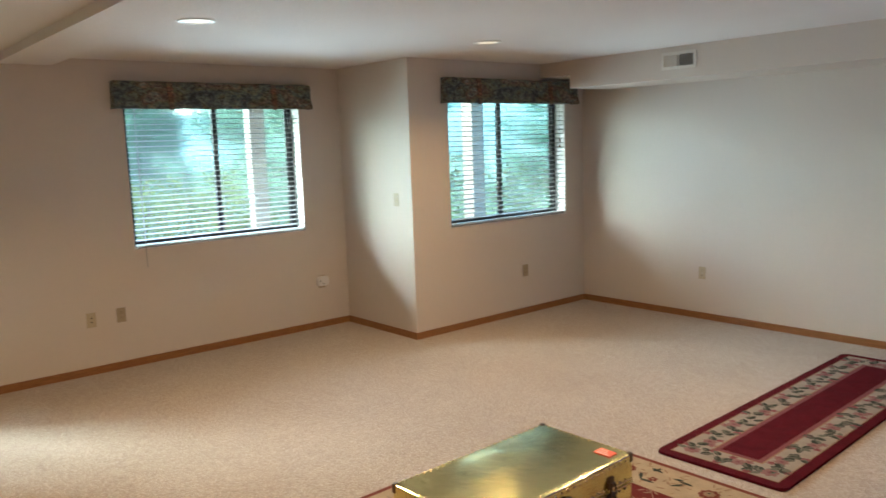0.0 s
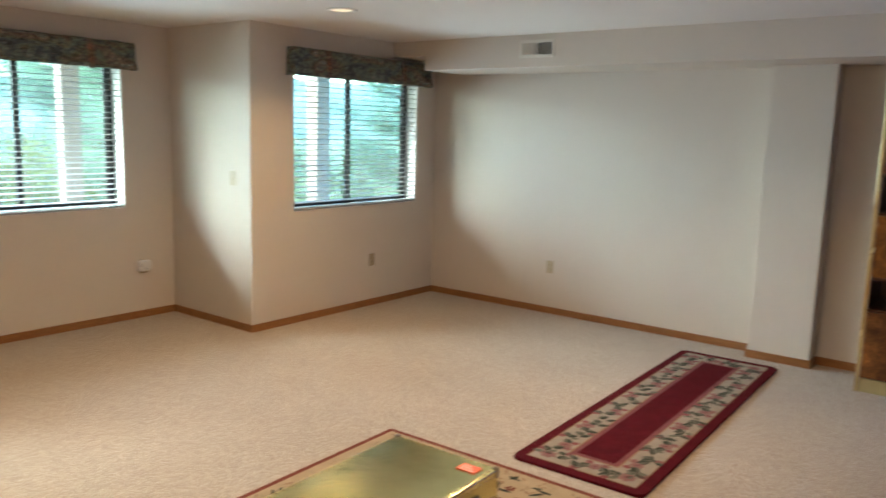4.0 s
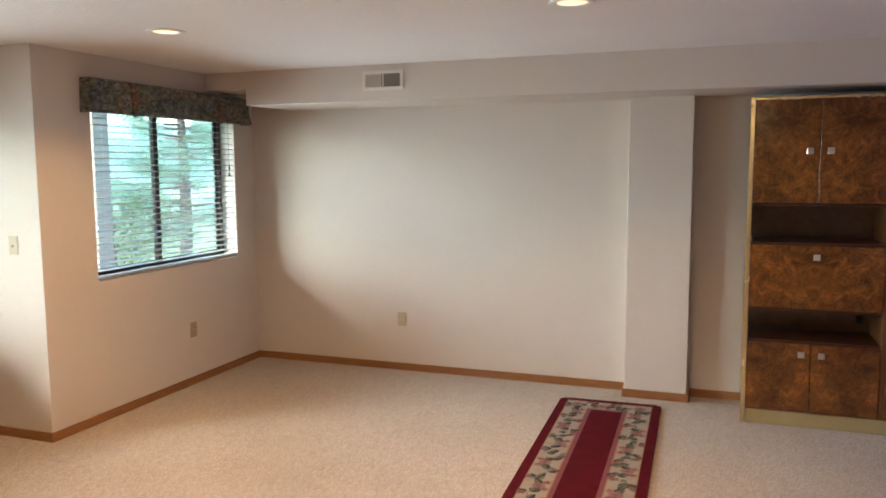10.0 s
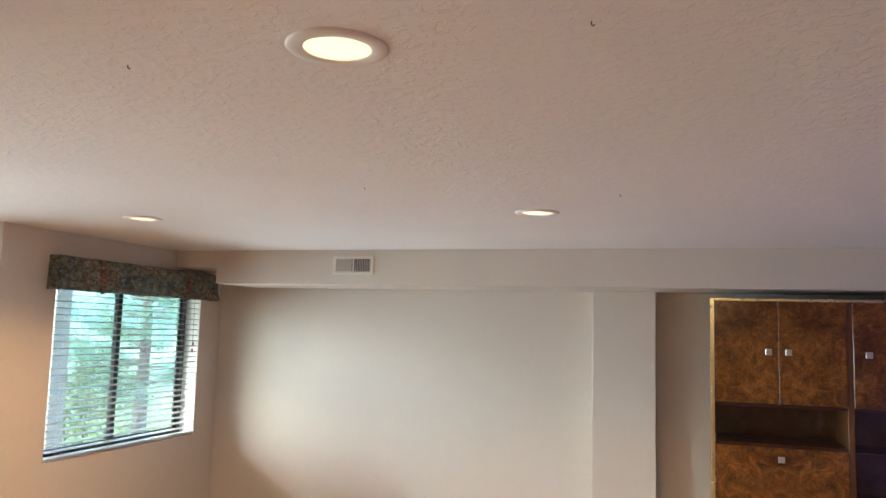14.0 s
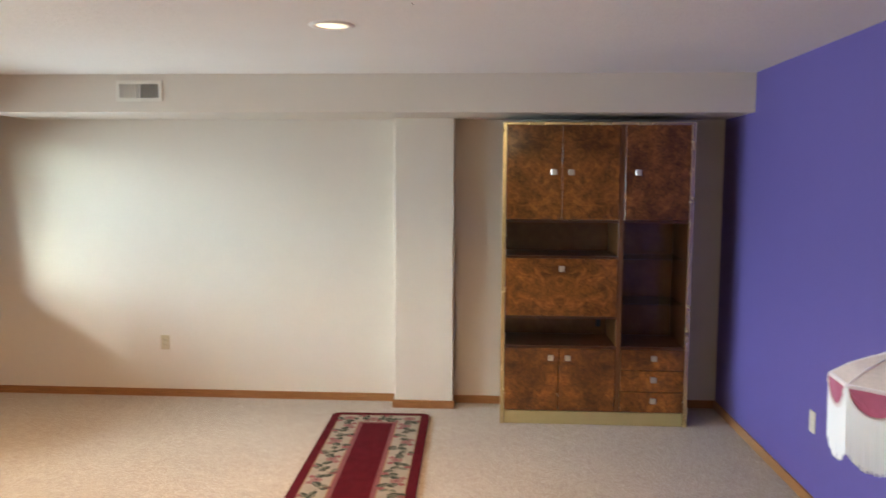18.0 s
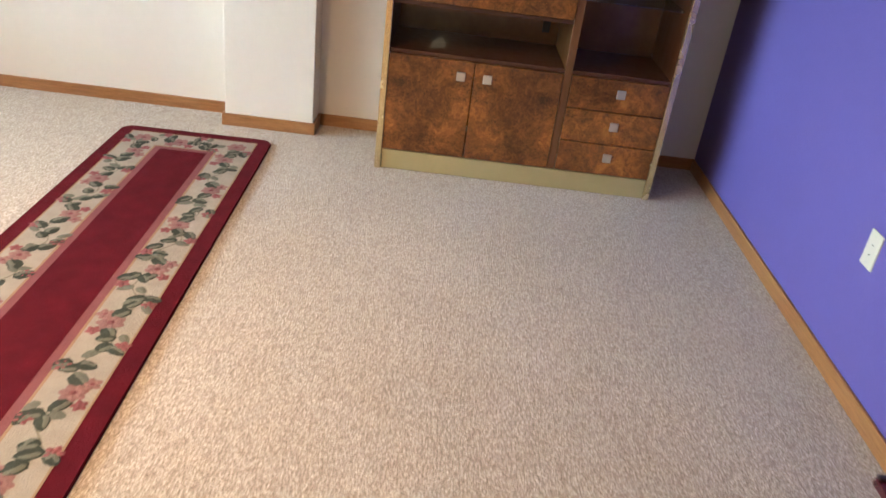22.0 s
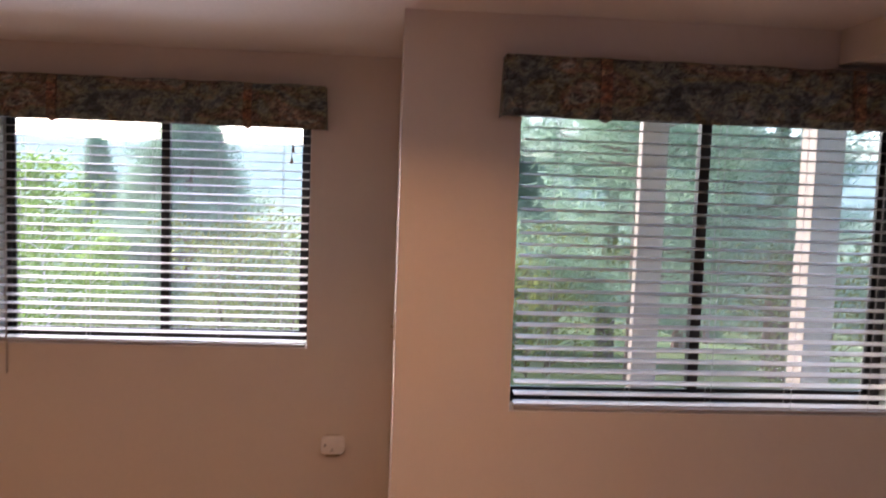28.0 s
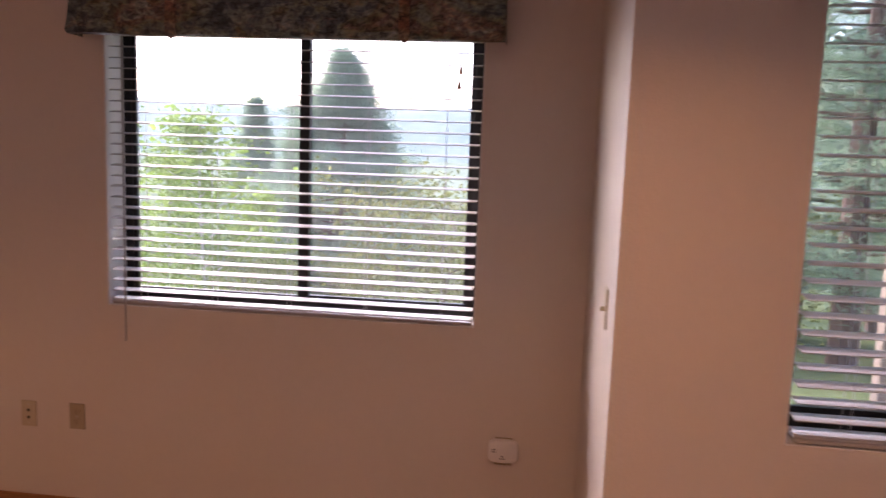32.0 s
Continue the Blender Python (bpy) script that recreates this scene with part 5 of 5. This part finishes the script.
# ---- table lamp ----
def table_lamp():
    t = thing("table_lamp", pose(0.681, 3.428, 0.4165), "brass table lamp with a fringed pink and white octagonal shade", "lamp")
    b = bmesh.new()
    lathe(b, [(0.0, 0.0), (0.128, 0.0), (0.131, 0.004), (0.131, 0.012), (0.124, 0.019), (0.108, 0.025), (0.098, 0.028), (0.0, 0.028)], 6, phase=radians(33))
    part("hexagonal_base", b, BRASS_LAMP, t, "hexagonal brass foot")
    b = bmesh.new()
    lathe(b, [(0, 0.028), (0.09, 0.028), (0.092, 0.0329), (0.084, 0.0362), (0.082, 0.0411), (0.072, 0.0436), (0.07, 0.0493), (0.054, 0.0575), (0.05, 0.0657), (0.04, 0.0706), (0.036, 0.0772), (0.046, 0.0821), (0.05, 0.0887), (0.044, 0.0952), (0.03, 0.1002), (0.026, 0.1084), (0.036, 0.1149), (0.044, 0.1231), (0.04, 0.1297), (0.026, 0.1346), (0.02, 0.1444), (0.024, 0.151), (0.036, 0.1559), (0.036, 0.1625), (0.024, 0.1674), (0, 0.1674)], 32)
    part("turned_stem", b, BRASS_LAMP, t, smooth=True)
    b = bmesh.new()
    lathe(b, [(0.0, 0.166), (0.024, 0.167), (0.035, 0.184), (0.050, 0.222), (0.060, 0.256), (0.058, 0.276), (0.052, 0.286), (0.0, 0.287)], 8)
    part("faceted_vase", b, BRASS_LAMP, t, "faceted brass vase body")
    b = bmesh.new()
    lathe(b, [(0.0, 0.286), (0.052, 0.287), (0.058, 0.294), (0.058, 0.302), (0.050, 0.308), (0.053, 0.314), (0.048, 0.322), (0.030, 0.332), (0.026, 0.344), (0.018, 0.352), (0.014, 0.368), (0.017, 0.376), (0.012, 0.386), (0.012, 0.44), (0.0, 0.441)], 28)
    part("neck", b, BRASS_LAMP, t, smooth=True)
    part("socket", lathe(bmesh.new(), [(0.0, 0.43), (0.016, 0.43), (0.018, 0.49), (0.0, 0.492)], 14), BRASS_LAMP, t, smooth=True)
    part("bulb", lathe(bmesh.new(), [(0.0, 0.49), (0.013, 0.49), (0.016, 0.51), (0.030, 0.545), (0.030, 0.57), (0.016, 0.592), (0.0, 0.597)], 16), PLASTIC_WHITE, t, "unlit white bulb", True)
    part("harp", tube(bmesh.new(), [(0.0, -0.020, 0.44), (0.0, -0.052, 0.50), (0.0, -0.055, 0.60), (0.0, -0.026, 0.670), (0.0, 0.0, 0.682), (0.0, 0.026, 0.670), (0.0, 0.055, 0.60), (0.0, 0.052, 0.50), (0.0, 0.020, 0.44)], 0.003, 6), BRASS_LAMP, t)
    # the shade leans a little towards the room
    sh = part("shade", bmesh.new(), LINEN, t, "octagonal linen shade with fan panels and long fringe")
    sh.matrix_local = pose(-0.005, 0.022, -0.012, -1.0, -1.0, 0)
    R, r0, zr, zt = 0.246, 0.050, 0.616, 0.706
    ph = radians(15)
    dirs = [(math.cos(ph + k * math.pi / 4), math.sin(ph + k * math.pi / 4)) for k in range(8)]
    b = bmesh.new()
    prof = [(r0, zt), (r0 + (R - r0) * 0.35, zt - 0.020), (r0 + (R - r0) * 0.7, zt - 0.051), (R, zr)]
    ribs = [[b.verts.new((ax * q, ay * q, z)) for q, z in prof] for ax, ay in dirs]
    for pa, pc in zip(ribs, ribs[1:] + ribs[:1]):
        for i in range(3):
            b.faces.new((pa[i], pc[i], pc[i + 1], pa[i + 1]))
    bmesh.ops.recalc_face_normals(b, faces=b.faces)
    b.to_mesh(sh.data)
    b.free()
    rnd = random.Random(3)
    for k in range(8):
        a, c = Vector((*dirs[k], 0)), Vector((*dirs[(k + 1) % 8], 0))
        out = (a + c).normalized()
        # piping along the seam and the rim
        b = bmesh.new()
        tube(b, [(a.x * q, a.y * q, z + 0.001) for q, z in prof], 0.0035, 6)
        tube(b, [(a.x * R, a.y * R, zr), (c.x * R, c.y * R, zr)], 0.0045, 6)
        part("piping", b, LACE, sh, "white braid piping")

        def at(u, z, o=0.0):
            p = (a + (c - a) * u) * R + out * o
            return (p.x, p.y, z)
        # pleated half-moon fan
        b = bmesh.new()
        n = 48
        # pleats gathered at the foot of each half-moon
        hub = b.verts.new(at(0.5, zr - 0.090, 0.003))
        rim = []
        for i in range(n + 1):
            g = i / n
            if g < 0.25 or g > 0.75:
                f = min(g, 1 - g) / 0.25
                an = math.pi * 0.5 * (1 - f)
                u, z = 0.5 + (-1 if g < 0.5 else 1) * 0.46 * math.cos(an), zr - 0.004 - 0.086 * math.sin(an)
            else:
                u, z = 0.04 + 0.92 * (g - 0.25) * 2, zr - 0.004
            rim.append(b.verts.new(at(u, z, 0.003 + (0.006 if i % 2 else 0.0))))
        for i in range(n):
            b.faces.new((hub, rim[i], rim[i + 1]))
        part("fan_panel", b, PINK, sh, "dusty pink pleated fan panel")
        b = bmesh.new()
        lace = []
        for i in range(49):
            u = 0.03 + 0.94 * i / 48
            dz = 0.088 * math.sqrt(max(0.0, 1 - (2 * (u - 0.5) / 0.94) ** 2))
            lace.append(at(u, zr - 0.005 - dz + (0.004 if i % 2 else -0.003), 0.007 + (0.003 if i % 2 else 0.0)))
        tube(b, lace, [0.0046 if i % 2 else 0.003 for i in range(49)], 5)
        top_edge = [at(0.02 + 0.96 * i / 40, zr - (0.002 if i % 2 else 0.008), 0.006) for i in range(41)]
        tube(b, top_edge, [0.0042 if i % 2 else 0.0028 for i in range(41)], 5)
        part("lace_edge", b, LACE, sh, "white lace edging")
        # backing cloth and fringe, cut in a scallop
        b = bmesh.new()
        hem = [b.verts.new(at(i / 16, zr - 0.205 - 0.064 * math.sqrt(max(0.0, 1 - (i / 8 - 1) ** 2)), -0.003)) for i in range(17)]
        b.faces.new([b.verts.new(at(0.0, zr, -0.002)), *hem, b.verts.new(at(1.0, zr, -0.002))])
        part("lining", b, FRINGE, sh)
        b = bmesh.new()
        m = 64
        for i in range(m):
            u = (i + 0.5) / m
            e = 2 * (u - 0.5)
            top = zr - 0.006 - 0.086 * math.sqrt(max(0.0, 1 - (e / 0.94) ** 2)) if abs(e) < 0.94 else zr - 0.006
            low = zr - 0.213 - 0.064 * math.sqrt(max(0.0, 1 - e * e)) + rnd.uniform(-0.006, 0.006)
            o0, o1 = 0.004 + rnd.uniform(-0.001, 0.002), rnd.uniform(-0.002, 0.008)
            hw, sl = 0.0098, rnd.uniform(-0.006, 0.006)
            zs = (top, (top + low) / 2, low)
            lft = [b.verts.new(at(u - hw + sl * f, z, o0 + (o1 - o0) * f)) for f, z in zip((0, 0.5, 1), zs)]
            mid_ = [b.verts.new(at(u + sl * f, z, o0 + (o1 - o0) * f + 0.0026)) for f, z in zip((0, 0.5, 1), zs)]
            rgt = [b.verts.new(at(u + hw + sl * f, z, o0 + (o1 - o0) * f)) for f, z in zip((0, 0.5, 1), zs)]
            for f in range(2):
                b.faces.new((lft[f], mid_[f], mid_[f + 1], lft[f + 1]))
                b.faces.new((mid_[f], rgt[f], rgt[f + 1], mid_[f + 1]))
        part("fringe", b, FRINGE, sh, "long white silky fringe")
    part("top_ring", tube(bmesh.new(), [(r0 * x, r0 * y, zt) for x, y in dirs] + [(r0 * dirs[0][0], r0 * dirs[0][1], zt)], 0.0045, 6), LACE, sh)
    part("spider", tube(bmesh.new(), [(-r0, 0, zt - 0.004), (0, 0, zt - 0.012), (r0, 0, zt - 0.004)], 0.0025, 5), BRASS_LAMP, sh)
    part("finial", lathe(bmesh.new(), [(0.0, zt - 0.014), (0.008, zt - 0.012), (0.006, zt - 0.004), (0.009, zt + 0.004), (0.0, zt + 0.012)], 12), EBONY, sh, smooth=True)
    part("power_cord", tube(bmesh.new(), [(0.10, 0.02, 0.012), (0.16, 0.035, 0.006), (0.205, 0.02, 0.006), (0.222, -0.01, 0.010)], 0.0028, 6), BRASS_PALE, t, "thin pale gold cord", True)


table_lamp()


# ---- outside ----
def terrain(x, y):
    d = max(0.0, -8.5 - x)
    z = -0.16 - 0.16 * min(d, 45) - 0.03 * max(0, min(d - 45, 300))
    z += 0.35 * noise.noise((x * 0.06, y * 0.06, 0)) * min(1, d / 8)
    return z


def ground():
    def steps(lo, hi):
        s, out = 0.0, [0.0]
        while s < hi:
            s += max(0.8, s * 0.13)
            out.append(s)
        return sorted({-v for v in out if v <= lo} | {v for v in out})
    cx = [-9 - v for v in reversed(steps(0, 1700))] + [-8.3, -7.6]
    east = [3.0, 40, 300, 1700]
    xs = sorted(cx) + east
    ys = sorted({4 + s * v for v in steps(0, 1700) for s in (-1, 1)})
    verts = [(x, y, min(-0.25, terrain(x, y)) if x > -9.5 else terrain(x, y)) for x in xs for y in ys]
    n = len(ys)
    faces = [(i * n + j, (i + 1) * n + j, (i + 1) * n + j + 1, i * n + j + 1) for i in range(len(xs) - 1) for j in range(n - 1)]
    me = bpy.data.meshes.new("ground")
    me.from_pydata(verts, [], faces)
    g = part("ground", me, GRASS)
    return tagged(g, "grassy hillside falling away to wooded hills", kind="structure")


ground()


def far_hills():
    """A ring of hills with glowing painted haze on the horizon, beyond the valley."""
    verts, n = [], 96
    rows_up = (0.0, 0.35, 0.7, 0.9, 1.0)
    for k in range(n):
        a = 2 * math.pi * k / n
        crest = 72 + 26 * noise.noise((2.2 * math.cos(a), 2.2 * math.sin(a), 5)) + 9 * noise.noise((9 * math.cos(a), 9 * math.sin(a), 1))
        for f in rows_up:
            rr = 1050 + 420 * f
            verts.append((rr * math.cos(a), rr * math.sin(a), -70 + (70 + crest) * math.sin(f * 1.57)))
    m = len(rows_up)
    faces = [(k * m + i, ((k + 1) % n) * m + i, ((k + 1) % n) * m + i + 1, k * m + i + 1) for k in range(n) for i in range(m - 1)]
    me = bpy.data.meshes.new("backdrop_hills")
    me.from_pydata(verts, [], faces)
    tagged(part("backdrop_hills", me, HILLS, smooth=True), "distant wooded hills, haze painted in as a blue-grey glow", kind="structure")


far_hills()
flat("patio", CONCRETE, ((-7.6, 3.6, -0.30), (X1 - T, YB + 4, -0.06)), ((X1 - T, YJ + T, -0.30), (X2 - T, YB + 4, -0.06)), label="grey concrete patio slab under the deck")
flat("porch_roof", POST_PAINT, ((-7.35, 3.95, 3.30), (X1 - T, YB + 4, 3.46)), ((X1 - T, YJ + T, 3.30), (X2 - T, YB + 4, 3.46)), label="cream painted underside of the deck")
tagged(part("porch_beam", boxes(((-7.22, 3.98, 3.05), (-7.0, YB + 4, 3.30)), bev=0.004), POST_PAINT), "cream painted timber porch beam", "beam")
for y0, y1, dp in ((4.045, 4.215, 0.065), (5.968, 6.145, 0.045), (7.195, 7.405, 0.10)):
    p = thing("porch_post", pose(-7.01 - dp, (y0 + y1) / 2, -0.06), "square cream painted porch post on the patio", "post", "porch posts")
    hw = (y1 - y0) / 2
    part("shaft", boxes(((-dp, -hw, 0.0), (dp, hw, 3.105)), bev=0.004), POST_PAINT, p)
    part("base_trim", boxes(((-dp - 0.018, -hw - 0.018, 0.0), (dp + 0.018, hw + 0.018, 0.14)), bev=0.004), POST_PAINT, p)


# Unseen overhang, added to keep sun and high sky off the first window.
flat("light_block_eave", POST_PAINT, ((X1 - T - 1.0, YS - 0.6, 2.58), (X1 - T, 3.93, 2.70)), label="unseen overhang added to cut sun and sky at the window")


def spikes(rnd, place, count, spread, size, width, out_v, out_f):
    """A loose tuft of narrow blades."""
    for _ in range(count):
        d = Vector((rnd.gauss(0, 1), rnd.gauss(0, 1), rnd.gauss(0.15, 0.7))).normalized()
        p = place + Vector((rnd.gauss(0, 1), rnd.gauss(0, 1), rnd.gauss(0, 1))) * spread
        s = d.orthogonal().normalized() * width
        n = len(out_v)
        e = p + d * size * rnd.uniform(0.7, 1.3)
        out_v.extend((tuple(p - s * 0.5), tuple(p + s * 0.5), tuple(e)))
        out_f.append((n, n + 1, n + 2))


def leaves_at(rnd, place, count, spread, size, out_v, out_f):
    for _ in range(count):
        p = place + Vector((rnd.gauss(0, 1), rnd.gauss(0, 1), rnd.gauss(0, 0.8))) * spread
        a = Vector((rnd.gauss(0, 1), rnd.gauss(0, 1), rnd.gauss(0, 0.6))).normalized()
        b = a.orthogonal().normalized()
        s = size * rnd.uniform(0.6, 1.3)
        n = len(out_v)
        out_v.extend((tuple(p - a * s * 0.5), tuple(p + b * s * 0.36), tuple(p + a * s * 0.6), tuple(p - b * s * 0.36)))
        out_f.append((n, n + 1, n + 2, n + 3))


def cloud(name, v, f):
    me = bpy.data.meshes.new(name)
    me.from_pydata(v, [], f)
    return me


def pine(seed, h, spread, clear=0.12, dense=1.0, taper=0.85):
    rnd = random.Random(seed)
    t = thing("pine_tree", pose(0, 0, 0), "tall green pine tree with a reddish trunk", "tree", "pine trees")
    lean = (rnd.uniform(-0.02, 0.02), rnd.uniform(-0.02, 0.02))
    tube_b = bmesh.new()
    pts = [(lean[0] * z + 0.05 * math.sin(z * 0.9 + seed), lean[1] * z, z) for z in [h * k / 10 for k in range(11)]]
    tube(tube_b, pts, [0.020 * h * (1 - 0.93 * k / 10) for k in range(11)], 9)
    part("trunk", tube_b, BARK, t, "reddish brown bark", True)
    limbs, v, f = bmesh.new(), [], []
    z = h * clear
    while z < h * 0.985:
        u = (z / h - clear) / (1 - clear)
        reach = spread * (0.55 + 0.45 * math.sin(min(1, u * 3) * 1.57)) * (1 - u) ** taper + 0.05
        for k in range(rnd.randint(4, 6)):
            a = rnd.uniform(0, 6.283)
            R = reach * rnd.uniform(0.65, 1.15)
            droop, rise = rnd.uniform(-0.10, 0.06), rnd.uniform(0.15, 0.35)
            base = Vector((lean[0] * z, lean[1] * z, z + rnd.uniform(-0.12, 0.12)))
            line = []
            for q in range(6):
                s = q / 5
                line.append(base + Vector((math.cos(a + 0.25 * s) * R * s, math.sin(a + 0.25 * s) * R * s, R * (droop * s + rise * s * s))))
            tube(limbs, line, [0.012 * R + 0.012, 0.010 * R + 0.008, 0.012, 0.009, 0.006, 0.003], 5)
            n = int((12 + 14 * R) * dense)
            for q in range(n):
                s = 0.28 + 0.72 * (q + rnd.random()) / n
                i = min(4, int(s * 5))
                p = line[i].lerp(line[i + 1], s * 5 - i)
                side = Vector((-math.sin(a), math.cos(a), 0)) * rnd.gauss(0, 0.16 * R * (1.1 - s) + 0.05)
                spikes(rnd, p + side + Vector((0, 0, rnd.uniform(-0.06, 0.10))), 34, 0.11, 0.14, 0.013, v, f)
        z += h * (0.045 if dense < 1 else 0.030) * rnd.uniform(0.8, 1.2)
    part("limbs", limbs, BARK, t)
    part("crown", cloud("crown", v, f), NEEDLE, t, "open tufts of green needles")
    return t


def broadleaf(seed, h, spread, material, bark, label, name="aspen_tree", low=0.08, per=40, size=0.085, n_limbs=30):
    rnd = random.Random(seed)
    t = thing(name, pose(0, 0, 0), label, "tree" if "tree" in name else "shrub")
    b = bmesh.new()
    stems = 1 if "tree" in name else 5
    v, f = [], []
    for s in range(stems):
        ox, oy = (0, 0) if stems == 1 else (rnd.uniform(-0.3, 0.3) * spread, rnd.uniform(-0.3, 0.3) * spread)
        pts = [Vector((ox * (1 + 1.2 * z / h) + 0.06 * math.sin(z + s), oy * (1 + 1.2 * z / h) + 0.05 * math.cos(1.3 * z), z)) for z in [h * 0.97 * k / 9 for k in range(10)]]
        r = 0.011 * h if stems == 1 else 0.012
        tube(b, pts, [r * (1 - 0.88 * k / 9) for k in range(10)], 7)
        for k in range(n_limbs // stems):
            u = low + (1 - low) * (k + rnd.random()) / (n_limbs // stems)
            i = min(8, int(u * 9))
            base = pts[i].lerp(pts[i + 1], u * 9 - i)
            a = rnd.uniform(0, 6.283)
            R = spread * (0.35 + 0.65 * math.sin(math.pi * min(1, 0.12 + u * 0.92))) * rnd.uniform(0.6, 1.1)
            end = base + Vector((math.cos(a) * R, math.sin(a) * R, R * rnd.uniform(0.3, 0.9)))
            tube(b, [base, base.lerp(end, 0.5) + Vector((0, 0, -0.05 * R)), end], [0.25 * r + 0.004, 0.006, 0.003], 5)
            for q in range(6):
                leaves_at(rnd, base.lerp(end, 0.25 + 0.15 * q), per // 2 + (per // 2 if q > 2 else 0), 0.11 + 0.10 * R, size, v, f)
    part("stems", b, bark, t, smooth=True)
    part("crown", cloud("crown", v, f), material, t, "loose bright green leaves")
    return t


def plant(ob, x, y, turn=0.0, sink=0.1):
    ob.matrix_world = pose(x, y, terrain(x, y) - sink, 0, 0, turn)


def again(ob, x, y, turn, s):
    c = copy_thing(ob, pose(x, y, terrain(x, y) - 0.1, 0, 0, turn))
    c.scale = (s, s, s)


big, mid_pine, slim = pine(1, 5.2, 2.9, 0.06, 1.15, 1.0), pine(2, 8.4, 2.5, 0.12, 0.55), pine(4, 6.2, 1.8, 0.06, 1.2)
plant(big, -17.7, 0.15)
plant(mid_pine, -11.3, 7.4, 40)
plant(slim, -20.5, -2.6, 90)
slim.scale = (0.76, 0.76, 0.76)
for x, y, a, s in ((-12.0, 9.6, 150, 0.95), (-15.5, 8.2, 10, 1.1), (-19.0, 11.0, 300, 1.0), (-27.0, 9.5, 120, 1.0), (-13.0, 16.2, 200, 1.0)):
    again(mid_pine, x, y, a, s)
for x, y, a, s in ((-26.0, 5.6, 60, 1.0), (-36.0, -9.0, 40, 0.9)):
    again(big, x, y, a, s)
for x, y, a, s in ((-17.0, 6.4, 130, 0.9), (-26.0, -3.6, 230, 0.8)):
    again(slim, x, y, a, s)
aspen = broadleaf(6, 3.1, 1.0, LEAF, BARK_PALE, "young pale-barked tree with bright spring leaves", per=26)
plant(aspen, -13.4, -0.75)
again(aspen, -14.2, -1.75, 130, 0.84)
again(aspen, -14.4, -0.25, 250, 0.66)
shrub = broadleaf(9, 1.9, 1.15, LEAF_DULL, BARK, "yellow-green flowering shrub on the slope", "garden_shrub", 0.05, 22, 0.055, 40)
plant(shrub, -11.6, 2.6)
for x, y, a, s in ((-12.4, 4.2, 90, 1.0), (-11.0, 1.1, 200, 0.5), (-12.2, 6.2, 300, 1.0), (-10.8, 9.0, 30, 0.9), (-13.8, 7.2, 140, 1.1), (-10.2, 11.2, 80, 0.8)):
    again(shrub, x, y, a, s)

# the wood on the slope beyond the second window
rnd_wood = random.Random(31)
for k in range(14):
    x = -26.0 - 2.2 * k + rnd_wood.uniform(-2, 2)
    low = 4.3 + (x + 2.2) * -0.30
    y = low + (0.10 + 0.42 * rnd_wood.random()) * (8 - 0.55 * x)
    again((mid_pine, slim, big)[k % 3], x, y, rnd_wood.uniform(0, 360), rnd_wood.uniform(0.55, 0.8))
for x, y, a, k in ((-13.0, 3.2, 120, 0.9), (-15.6, 3.6, 190, 1.0), (-12.6, 2.0, 70, 0.55), (-13.6, 0.2, 260, 0.5), (-14.6, 1.2, 10, 0.6), (-16.5, 5.2, 320, 1.2), (-14.4, 5.4, 40, 1.0)):
    again(shrub, x, y, a, k)
